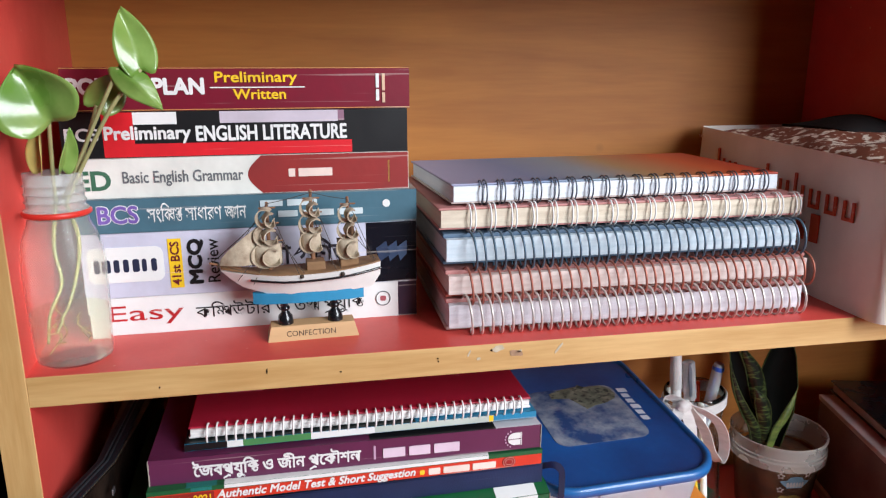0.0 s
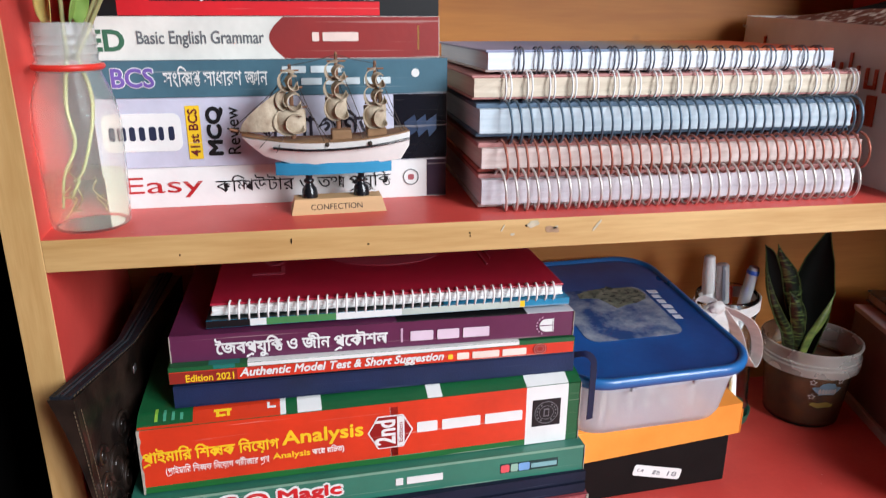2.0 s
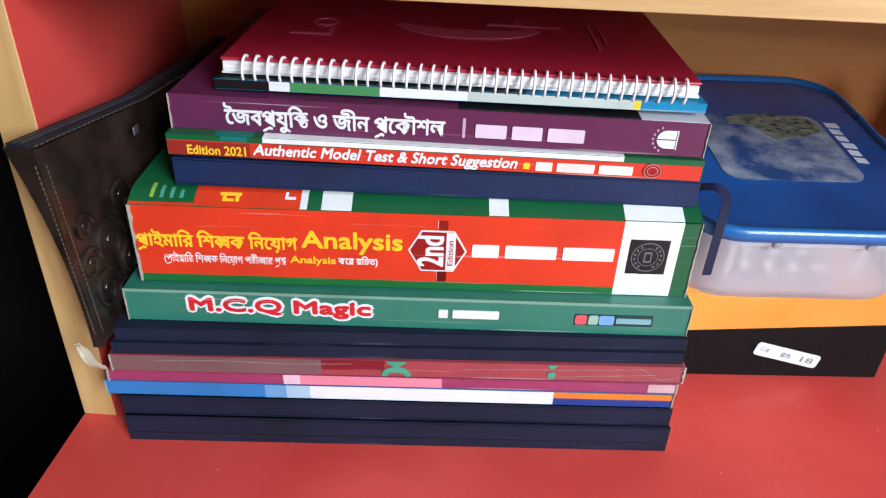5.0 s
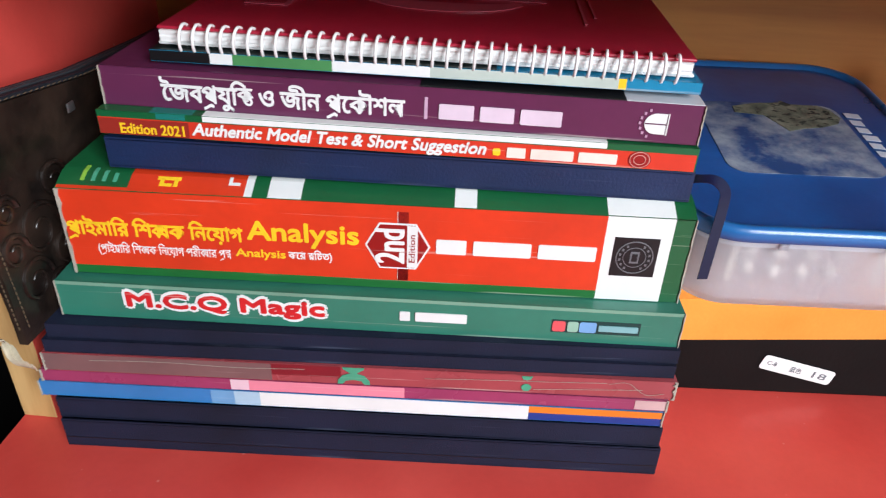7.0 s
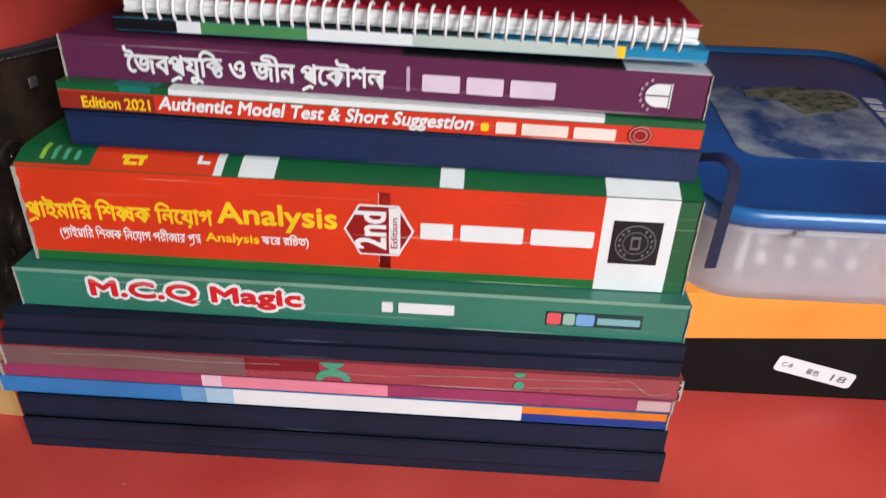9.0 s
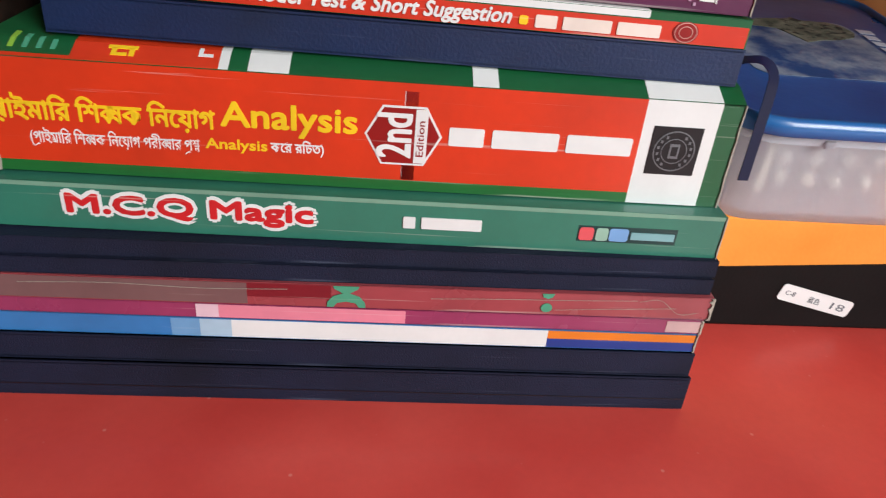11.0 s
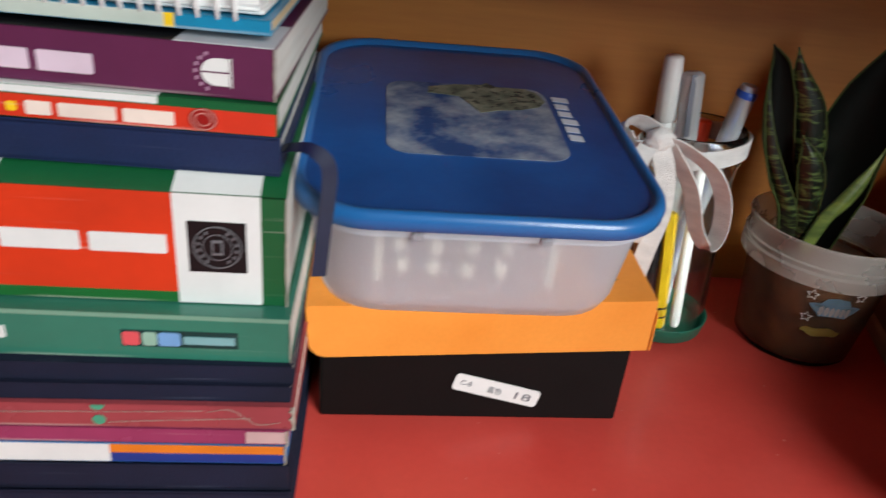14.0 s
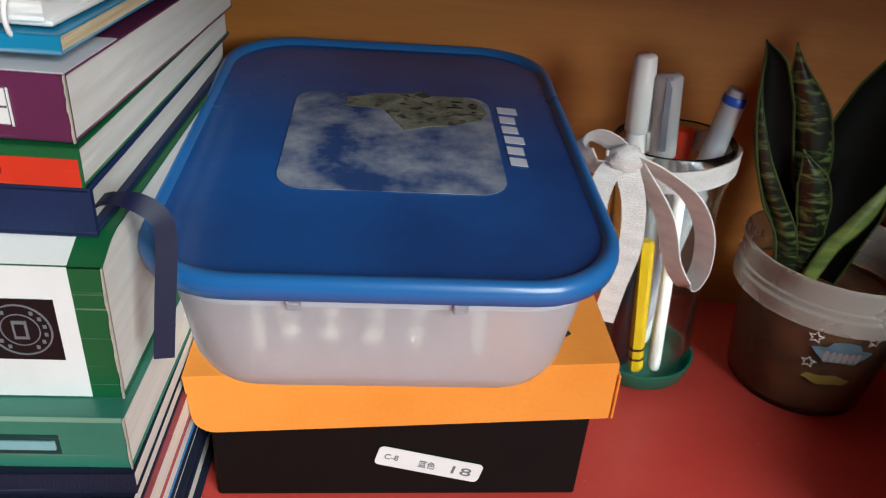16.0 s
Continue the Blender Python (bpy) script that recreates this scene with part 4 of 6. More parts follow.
b = upper("slate blue paperback with white Bengali lettering", 0.0160, 0.1980, 0.0550, ZU + 0.0561, ZU + 0.0740, ink("slate_cover", (78, 114, 130), 0.3, 0.35))
lettering("BCS", 0.0110, 0.0053, 0.0198, 0.0088, M_WHITE, b, "title_outline", spread=0.0007)
lettering("BCS", 0.0110, 0.0053, 0.0198, 0.0088, M_BCSP, b, y=-0.0006, spread=0.0003)
lettering("সংিক্ষপ্ত সাধারণ জ্ঞান", 0.0355, 0.0050, 0.0515, 0.0102, M_WHITE, b, bold=0.005)
bars(b, 0.0945, 0.0112, 0.0310, 0.0034, ink("pale_slate_print", (214, 226, 230)), (0.3, 0.4))
bars(b, 0.1040, 0.0052, 0.0470, 0.0034, ink("pale_slate_print_two", (214, 226, 230)), (0.3, 0.5, 0.4))
part("spark_print", slab([(0.1645 + 0.0022 * math.cos(k * math.pi / 6), 0.0105 + 0.0022 * math.sin(k * math.pi / 6)) for k in range(12)], -0.0004, -0.0001), M_WHITE, b)

b = upper("white and brick-red paperback grammar book", 0.0150, 0.1940, 0.0580, ZU + 0.0741, ZU + 0.0946, ink("ivory_cover", (238, 236, 228), 0.35, 0.3))
lettering("ED", 0.0025, 0.0042, 0.0172, 0.0102, ink("moss_print", (62, 110, 84)), b, bold=0.03)
lettering("Basic English Grammar", 0.0255, 0.0056, 0.0620, 0.0082, M_GREY, b, bold=0.012)
poly = [(0.1788, 0.0002), (0.1788, 0.0203)] + [(0.0975 - 0.0075 * math.sin(math.pi * k / 12), 0.0203 - 0.0201 * k / 12) for k in range(13)]
part("spine_panel", slab(poly, -0.0002, -0.00004), ink("brick_red_print", (150, 48, 46)), b)
bars(b, 0.1118, 0.0085, 0.0240, 0.0044, ink("blush_print", (240, 214, 204)), (0.12, 0.62))
panel(b, 0.1672, 0.1682, 0.0040, 0.0160, ink("gold_print", (206, 150, 80)), "publisher_mark")

b = upper("black and red paperback literature guide", 0.0120, 0.1940, 0.0600, ZU + 0.0947, ZU + 0.1180, M_BLACK)
SC = ink("signal_red_print", (222, 34, 44))
panel(b, 0.0205, 0.0360, 0.0003, 0.0230, SC)
panel(b, 0.0360, 0.1505, 0.0003, 0.0070, SC)
panel(b, 0.0360, 0.0580, 0.0168, 0.0230, M_WHITE)
panel(b, 0.0800, 0.1430, 0.0170, 0.0230, ink("orchid_print", (206, 194, 206)))
panel(b, 0.1430, 0.1465, 0.0175, 0.0230, ink("mauve_print", (150, 110, 130)))
lettering("BCS", 0.0020, 0.0085, 0.0165, 0.0068, M_WHITE, b, bold=0.02, y=-0.0006)
lettering("Preliminary", 0.0215, 0.0072, 0.0430, 0.0086, M_WHITE, b, y=-0.0006, spread=0.00028)
lettering("ENGLISH LITERATURE", 0.0675, 0.0080, 0.0800, 0.0076, M_WHITE, b, y=-0.0006, spread=0.00028)

b = upper("maroon paperback exam guide with white and yellow title", 0.0140, 0.1960, 0.0640, ZU + 0.1181, ZU + 0.1400, ink("maroon_cover", (124, 22, 44), 0.35, 0.35))
for z in (0.0003, 0.0213):
    panel(b, 0.0, 0.182, z, z + 0.0004, ink("gilt_print", (206, 150, 84)), "gilt_line")
lettering("POWER PLAN", 0.0030, 0.0085, 0.0675, 0.0078, M_WHITE, b, y=-0.0005, spread=0.0005)
lettering("Preliminary", 0.0765, 0.0125, 0.0435, 0.0072, M_YELLOW, b, bold=0.02, y=-0.0005)
lettering("Written", 0.0855, 0.0054, 0.0280, 0.0054, M_YELLOW, b, bold=0.02, y=-0.0005)
panel(b, 0.0738, 0.1240, 0.0113, 0.0119, M_WHITE, "title_rule", y=-0.0005)
bars(b, 0.1630, 0.0040, 0.0018, 0.0145, M_WHITE, (0.45, 0.55), "series_bar", turn=True)
bars(b, 0.1665, 0.0030, 0.0016, 0.0155, ink("sand_print", (226, 190, 160)), (0.3, 0.5), "series_bar", turn=True)

# ---- glass bottle with a money plant ----
BX, BY = 0.0162, 0.0235
M_GLASS = material("clear_plastic", (246, 246, 240), 0.07, 0.0, 30, 0.12, 60, trans=0.95, ior=1.12)
M_WATER = material("water", (236, 238, 226), 0.03, 0.0, 30, 0.0, 100, trans=1.0, ior=1.03)
M_RING = material("red_plastic", (214, 52, 40), 0.4, 0.08, 60, 0.05, 300)
bottle = thing("glass_bottle", pose(BX, BY, ZU), "small clear plastic bottle of water with a red ring", "bottle")
outer = [(0.0, 0.0), (0.0155, 0.0), (0.0176, 0.0016), (0.0181, 0.004), (0.0190, 0.030), (0.0192, 0.050), (0.0186, 0.057), (0.0168, 0.0645), (0.0142, 0.0705), (0.0136, 0.0735), (0.0146, 0.0742), (0.0146, 0.0775), (0.0132, 0.0782), (0.0132, 0.0805), (0.0139, 0.0813), (0.0132, 0.0822), (0.0132, 0.0845), (0.0139, 0.0853), (0.0132, 0.0862), (0.0132, 0.0885), (0.0138, 0.0893), (0.0131, 0.0902), (0.0131, 0.0950)]
inner = [(r - 0.0007, max(z, 0.0012)) for r, z in outer[1:]]
ob = smooth(part("body", lathe(outer[:10] + [(r, z) for r, z in inner[8::-1]] + [(0.0, 0.0012)], 48), M_GLASS, bottle), 50)
ob.visible_shadow = False
M_NECK = material("hazy_neck_plastic", (226, 226, 222), 0.16, 0.05, 60, 0.2, 200, trans=0.8, ior=1.2)
ob = smooth(part("neck", lathe(outer[9:] + [(r - 0.0009, z) for r, z in reversed(outer[9:])], 48, close=True), M_NECK, bottle, "hazy white threaded neck"), 50)
ob.visible_shadow = False
smooth(part("neck_ring", lathe([(0.0148, 0.0743), (0.0156, 0.0750), (0.0156, 0.0764), (0.0148, 0.0771)], 48, close=True), M_RING, bottle, "red plastic sealing ring"), 50)
ob = smooth(part("water", lathe([(0.0, 0.0014), (0.0150, 0.0014), (0.0172, 0.004), (0.0179, 0.0262), (0.0, 0.0262)], 40), M_WATER, bottle, "clear water"), 40)
ob.visible_shadow = False

M_LEAF = material("pothos_leaf", (98, 138, 54), 0.27, 0.25, 45, 0.55, 75, color2=(156, 180, 100), coat=0.4)
M_STEM = material("pale_stem", (164, 160, 110), 0.4, 0.12, 80, 0.1, 400, sss=0.1)
M_ROOT = material("pale_root", (166, 138, 70), 0.5, 0.15, 90, 0.2, 400)
plant = thing("pothos_cutting", pose(-0.002, -0.002, 0.003), "green heart-leaved pothos cutting in a bottle of water", "plant")


def heart(base, tip, width, normal, fold=0.25, droop=0.1):
    """A heart-shaped leaf from its stalk's end to its tip."""
    p, q = Vector(base), Vector(tip)
    ax = q - p
    length = ax.length
    ax.normalize()
    nrm = Vector(normal)
    nrm = (nrm - ax * nrm.dot(ax)).normalized()
    side = ax.cross(nrm)

    def fn(u, v):
        s = 2 * v - 1
        t = u
        prof = math.sin(math.pi * min(1.0, (0.08 + 0.92 * t)) ** 0.72) ** 0.8 * (1 - 0.15 * t)
        w = width / 2 * prof
        lobe = -0.10 * length * (1 - t) ** 4 * min(1, abs(s) * 1.6)
        return p + ax * (t * length + lobe) + side * (s * w) + nrm * (fold * abs(s) ** 1.05 * w - droop * length * t * t + 0.03 * width * math.sin(7 * t + 3 * s))
    return sheet(fn, 16, 12, 0.0003)


def leaf_part(*a, **k):
    return smooth(part("leaf", heart(*a, **k), M_LEAF, plant, "glossy green leaf"), 180)


leaf_part((0.0255, 0.012, 0.3415), (0.0135, 0.010, 0.3665), 0.039, (0.0, -1, 0.15), fold=0.6, droop=0.05)
leaf_part((0.0640, 0.022, 0.3640), (0.0560, 0.030, 0.3925), 0.0200, (0.35, -1, 0.2), fold=0.3, droop=-0.05)
leaf_part((0.0545, 0.020, 0.3655), (0.0732, 0.014, 0.3470), 0.0150, (-0.1, -0.9, 0.5), fold=-0.35, droop=0.12)
leaf_part((0.0400, 0.032, 0.3470), (0.0520, 0.040, 0.3640), 0.0200, (0.2, -0.9, 0.6), fold=-0.2, droop=0.1)
leaf_part((0.0240, 0.022, 0.3180), (0.0300, 0.020, 0.3380), 0.0105, (0.9, -0.6, 0.1), fold=0.7, droop=0.0)
for n, pts in enumerate((((0.018, 0.026, 0.300), (0.0205, 0.020, 0.320), (0.0240, 0.012, 0.3420)),
            ((0.021, 0.028, 0.300), (0.031, 0.027, 0.322), (0.043, 0.024, 0.345), (0.0545, 0.020, 0.3650)),
            ((0.019, 0.029, 0.300), (0.030, 0.030, 0.320), (0.0375, 0.032, 0.3400), (0.0400, 0.032, 0.3475)),
            ((0.022, 0.025, 0.300), (0.034, 0.025, 0.322), (0.049, 0.023, 0.3470), (0.0640, 0.022, 0.3645)))):
    smooth(part("stem", tube(curve_points(pts, 6), 0.0010, 7), M_STEM, plant), 180)
smooth(part("sheath", heart((0.0150, 0.023, 0.318), (0.0175, 0.020, 0.3400), 0.011, (-0.6, -0.9, 0), fold=0.9, droop=0.0), material("pale_sheath", (206, 190, 110), 0.4, 0.12, 60, 0.1, 300, sss=0.2), plant, "pale yellow leaf sheath"), 180)
for pts in (((0.018, 0.026, 0.302), (0.0150, 0.024, 0.280), (0.0170, 0.022, 0.262), (0.0110, 0.020, 0.248), (0.0085, 0.019, 0.232)),
            ((0.022, 0.027, 0.302), (0.0250, 0.030, 0.280), (0.0200, 0.026, 0.255), (0.0120, 0.022, 0.236))):
    c = curve_points(pts, 8)
    smooth(part("stem", tube(c, [0.0011 - 0.0004 * i / len(c) for i in range(len(c))], 7), M_STEM, plant), 180)
for k in range(5):
    rng = random.Random(k)
    s = Vector((0.010 + 0.014 * rng.random(), 0.018 + 0.014 * rng.random(), 0.234 + 0.022 * rng.random()))
    pts = [s]
    for j in range(4):
        pts.append(pts[-1] + Vector((rng.uniform(-0.005, 0.006), rng.uniform(-0.004, 0.004), rng.uniform(-0.008, 0.001))))
    pts = [Vector((BX + (p.x - BX) * min(1, 0.0145 / max(1e-6, math.hypot(p.x - BX, p.y - BY))), BY + (p.y - BY) * min(1, 0.0145 / max(1e-6, math.hypot(p.x - BX, p.y - BY))), max(p.z, ZU + 0.003))) for p in pts]
    smooth(part("root", tube(curve_points(pts, 4), 0.00035, 5), M_ROOT, plant), 180)

# ---- wooden model ship ----
ship = thing("model_ship", pose(0.1360, 0.0340, ZU, 0, 0, 3), "small white and blue wooden model sailing ship", "model ship")
M_PINE = material("pale_pine", (214, 170, 122), 0.6, 0.12, 60, 0.2, 500, stretch=(0.2, 1, 1))
M_HULL = material("white_hull_paint", (238, 236, 232), 0.45, 0.06, 60, 0.1, 400)
M_KEEL = material("blue_hull_paint", (48, 146, 190), 0.5, 0.1, 60, 0.1, 400)
M_EBONY = material("black_lacquer", (22, 22, 26), 0.25, 0.05, 60, 0.02, 400, coat=0.4)
M_SAIL = material("cream_sail", (200, 184, 160), 0.75, 0.2, 160, 0.5, 700, color2=(152, 132, 110))
M_DECK = material("brown_deck", (150, 112, 78), 0.7, 0.15, 90, 0.2, 600)
M_MAST = material("mast_wood", (150, 104, 74), 0.6, 0.15, 90, 0.2, 600)
M_ROPE = material("dark_cord", (70, 58, 50), 0.8, 0.15, 90, 0.2, 600)
plinth = loft([[(-0.0245, -0.0085, 0), (0.0245, -0.0085, 0), (0.0245, 0.0085, 0), (-0.0245, 0.0085, 0)], [(-0.0225, -0.0055, 0.0075), (0.0225, -0.0055, 0.0075), (0.0225, 0.0055, 0.0075), (-0.0225, 0.0055, 0.0075)]])
pl = part("plinth", plinth, M_PINE, ship, "pale wooden stand")
o = lettering("CONFECTION", 0, 0, 0.0265, 0.0030, ink("dark_brown_print", (60, 40, 30)), pl, "name_letters", y=0.0, depth=0.0002)
o.matrix_basis = pose(-0.0145, -0.0078, 0.0022, -22, 0, 0)
for x in (-0.0145, 0.0125):
    smooth(part("post", lathe([(0, 0.0072), (0.0042, 0.0073), (0.0042, 0.0090), (0.0038, 0.0120), (0.0022, 0.0140), (0.0018, 0.0150), (0.0026, 0.0158), (0.0026, 0.0168), (0.0017, 0.0176), (0.0019, 0.0200), (0, 0.0202)], 20, x, 0.0), M_EBONY, ship, "turned black post"), 50)


def hull_section(t, z0, z1, grow=1.0):
    """Half widths of the hull at t from bow (0) to stern (1)."""
    x = -0.0465 + 0.0840 * t
    w = 0.0115 * min(1.0, (t / 0.38)) ** 0.7 * (1.0 if t < 0.72 else 1 - 0.35 * ((t - 0.72) / 0.28) ** 1.6) * grow
    return x, max(w, 0.0007)


def hull_body(zlow, zhigh, wl, wh, rake, sheer):
    levels = []
    for i in range(15):
        t = i / 14
        x, w = hull_section(t, 0, 0)
        s = sheer * (2 * t - 0.9) ** 2
        zl, zh = zlow + s * 0.5 + 0.004 * max(0, 0.25 - t) / 0.25, zhigh + s
        xl = x + rake * (1 - t) * 0.9 - 0.004 * t
        zm = (zl + zh) / 2
        levels.append([(xl, -w * wl, zl), (x + rake * 0.4 * (1 - t), -w * (wl + wh) / 2 * 1.06, zm), (x, -w * wh, zh), (x, w * wh, zh), (x + rake * 0.4 * (1 - t), w * (wl + wh) / 2 * 1.06, zm), (xl, w * wl, zl)])
    return loft(levels)


smooth(part("hull", hull_body(0.0245, 0.0372, 0.45, 1.0, 0.012, 0.0032), M_HULL, ship, "white painted hull"), 40)
smooth(part("keel", loft([[(x, -w, 0.0200), (x, w, 0.0200), (x, w * 1.25, 0.0262), (x, -w * 1.25, 0.0262)] for x, w in ((-0.0310, 0.0010), (-0.0250, 0.0035), (-0.0050, 0.0050), (0.0200, 0.0045), (0.0285, 0.0020))]), M_KEEL, ship, "blue painted keel"), 40)
for side in (-1, 1):
    pts = []
    for i in range(13):
        t = 0.16 + 0.84 * i / 12
        x, w = hull_section(t, 0, 0)
        pts.append((x + 0.002 * (1 - t), side * (w * 0.97 + 0.0004), 0.0338 + 0.0032 * (2 * t - 0.9) ** 2))
    smooth(part("stripe", tube(pts, 0.0007, 6), M_EBONY, ship, "black waterline stripe"), 80)
smooth(part("deck", hull_body(0.0371, 0.0378, 0.9, 0.92, 0.0, 0.0032), M_DECK, ship), 40)
part("cabin", boxed(-0.002, 0.008, -0.005, 0.005, 0.0372, 0.0425, bev=0.0006), M_DECK, ship)
part("cabin", boxed(0.016, 0.026, -0.005, 0.005, 0.0372, 0.0430, bev=0.0006), M_DECK, ship)
smooth(part("bowsprit", tube([(-0.036, 0, 0.0395), (-0.052, 0, 0.0440)], [0.0010, 0.0006], 7), M_MAST, ship), 80)


def sail(cx, cz, w, h, belly, curl, y=-0.002):
    """A billowing sail that curls at its sides."""
    def fn(u, v):
        s, t = 2 * u - 1, v
        a = s * curl
        return (cx + w / 2 * math.sin(a) / max(math.sin(min(curl, 1.57)), 0.3), y - belly * (math.cos(a) - 0.25) - 0.0015 * math.sin(math.pi * t), cz + h * (t - 0.5) + 0.0012 * s * s * (1 - 2 * t))
    return sheet(fn, 14, 6, 0.00045)


for mx, top, sizes in ((-0.0210, 0.0705, ((0.0165, 0.0120, 0.0465), (0.0125, 0.0100, 0.0560), (0.0095, 0.0085, 0.0640))),
                       (0.0020, 0.0755, ((0.0120, 0.0110, 0.0520), (0.0120, 0.0095, 0.0605), (0.0100, 0.0080, 0.0680))),
                       (0.0215, 0.0715, ((0.0125, 0.0110, 0.0480), (0.0110, 0.0090, 0.0570), (0.0090, 0.0080, 0.0645)))):
    top = 0.0372 + (top - 0.0372) * 1.13
    sizes = [(w * 0.92, h * 1.05, 0.0372 + (z - 0.0372) * 1.13) for w, h, z in sizes]
    smooth(part("mast", tube([(mx, 0.002, 0.0365), (mx, 0.002, top)], [0.0013, 0.0008], 8), M_MAST, ship), 80)
    for n, (w, h, z) in enumerate(sizes):
        rng = random.Random(int(mx * 1e5) + n)
        if n == 0:
            smooth(part("sail", sail(mx - 0.001, z, w, h, 0.0048, 1.6), M_SAIL, ship, "curled cream paper sail"), 60)
        for q, (rw, rh, dy) in enumerate(((0.50, 0.52, -0.0035), (0.33, 0.36, -0.0060))):
            a0, a1 = radians(40 + 40 * rng.random()), radians(330 + 20 * rng.random())
            pts = [(mx - 0.0012 + 0.0022 * q + w * rw * math.cos(a0 + (a1 - a0) * k / 20), dy + 0.0006 * math.sin(k * 0.5), z - 0.0008 * q + h * rh * math.sin(a0 + (a1 - a0) * k / 20)) for k in range(21)]
            smooth(part("sail", strip(pts, (0.25 - 0.5 * q, 1, 0.15), 0.0052, 0.0005), M_SAIL, ship, "curled cream paper sail"), 60)
        smooth(part("yard", tube([(mx - w * 0.5, 0.0005, z + h * 0.5), (mx + w * 0.5, 0.0005, z + h * 0.5)], 0.0005, 6), M_MAST, ship), 80)
for k, (x0, x1, x2) in enumerate(((-0.048, -0.037, -0.0235), (-0.043, -0.034, -0.0225))):
    def jib(u, v, a=x0, c=x2, k=k):
        return (a + (c - a) * u, -0.0015 - 0.005 * math.sin(math.pi * u) + 0.003 * k, 0.0410 + (0.0235 - 0.004 * k) * u ** 0.6 * v + 0.002 * (1 - v))
    smooth(part("jib_sail", sheet(jib, 10, 8, 0.0004), M_SAIL, ship, "cream paper jib sail"), 60)
for a, c in (((-0.0210, 0.0, 0.0700), (-0.0440, 0, 0.0420)), ((-0.0210, 0.0, 0.0700), (-0.0060, -0.0105, 0.0370)), ((-0.0210, 0, 0.0620), (-0.0030, -0.0105, 0.0370)), ((0.0020, 0, 0.0740), (0.0165, -0.0105, 0.0370)), ((0.0020, 0, 0.0640), (0.0140, -0.0105, 0.0370)),
             ((0.0215, 0, 0.0700), (0.0350, -0.006, 0.0400)), ((0.0215, 0, 0.0640), (0.0340, -0.006, 0.0400)), ((0.0020, 0.0, 0.0745), (-0.0210, 0, 0.0700)), ((0.0020, 0, 0.0745), (0.0215, 0, 0.0705)), ((-0.0210, 0, 0.0480), (-0.0300, -0.0090, 0.0330)), ((-0.0210, 0, 0.0520), (-0.0380, -0.0060, 0.0350)), ((0.0215, 0, 0.0560), (0.0360, -0.004, 0.0410)), ((-0.021, 0, 0.066), (-0.051, 0, 0.0437))):
    a, c = ((p[0], p[1], p[2] if p[2] < 0.044 else 0.0372 + (p[2] - 0.0372) * 1.13) for p in (a, c))
    part("rigging_line", tube([a, ((a[0] + c[0]) / 2, (a[1] + c[1]) / 2, (a[2] + c[2]) / 2 - 0.0004), c], 0.00022, 4), M_ROPE, ship)
for x in (-0.0050, 0.0165):
    smooth(part("bead", lathe([(0, -0.0012), (0.0009, -0.0008), (0.0012, 0), (0.0009, 0.0008), (0, 0.0012)], 12, x, -0.0112), M_ROPE, ship), 80).location = (0, 0, 0.0365)
smooth(part("rope_bundle", tube(curve_points([(0.0225, -0.003, 0.0630), (0.0232, -0.004, 0.0560), (0.0226, -0.004, 0.0500), (0.0230, -0.003, 0.0455)], 5), 0.0013, 7), material("brown_twine", (110, 78, 54), 0.8, 0.2, 120, 0.5, 900), ship), 80)

# ---- plastic bag with a folded cloth ----
M_BAG = material("white_plastic_film", (246, 240, 230), 0.38, 0.06, 25, 0.5, 90, trans=0.06, coat=0.15)
bag = thing("plastic_bag", pose(0.4510, -0.0165, ZU) @ Matrix.Diagonal((0.85, 0.95, 1.0, 1)), "white plastic bag with orange-red print, full of cloth", "bag")


def bag_skin():
    nz, levels = 9, []
    for i in range(nz + 1):
        t = i / nz
        ring = []
        for k, (x, y) in enumerate(rounded(0.118, 0.222, 0.010, 5)):
            q = noise.noise(Vector((x * 30, y * 30, t * 3.0)))
            q2 = noise.noise(Vector((x * 90, y * 90, t * 9.0 + 4)))
            s = 1 + 0.010 * math.sin(math.pi * t)
            ring.append((0.061 + x * s + 0.0010 * q + 0.0004 * q2, 0.112 + y * s + 0.0012 * q, 0.0905 * t + (0.0035 * q + 0.006 * (y > 0.05) * t if i == nz else 0.0)))
        levels.append(ring)
    return loft(levels, cap1=False)


smooth(part("film", bag_skin(), M_BAG, bag), 60)
M_FLORAL = material("floral_cloth", (116, 60, 38), 0.85, 0.2, 150, 0.5, 300, color2=(216, 202, 186))
for _n in M_FLORAL.node_tree.nodes:
    if _n.type == "MAP_RANGE" and abs(_n.inputs["From Min"].default_value - 0.35) < 1e-4:
        _n.inputs["From Min"].default_value, _n.inputs["From Max"].default_value = 0.52, 0.6
cloth = sheet(lambda u, v: (0.002 + 0.118 * u, 0.002 + 0.219 * v, 0.0905 + 0.010 * math.sin(math.pi * u) ** 0.5 * math.sin(math.pi * v) ** 0.5 + 0.004 * noise.noise(Vector((u * 5, v * 8, 1)))), 24, 36, 0.002)
smooth(part("folded_cloth", cloth, M_FLORAL, bag, "brown and white patterned folded cloth"), 60)
M_DARKCLOTH = material("black_cloth", (14, 13, 15), 0.9, 0.1, 60, 0.4, 500)
smooth(part("dark_fold", sheet(lambda u, v: (0.055 + 0.06 * u + 0.01 * math.sin(3 * v), 0.10 + 0.08 * v, 0.1010 + 0.009 * math.sin(math.pi * u) * math.sin(math.pi * v)), 12, 12, 0.002), M_DARKCLOTH, bag, "black folded cloth"), 60)
def slab_x(y0, y1, z0, z1):
    """A flat bar of ink on the bag's side."""
    return boxed(-0.0006, 0.0006, y0, y1, z0, z1)


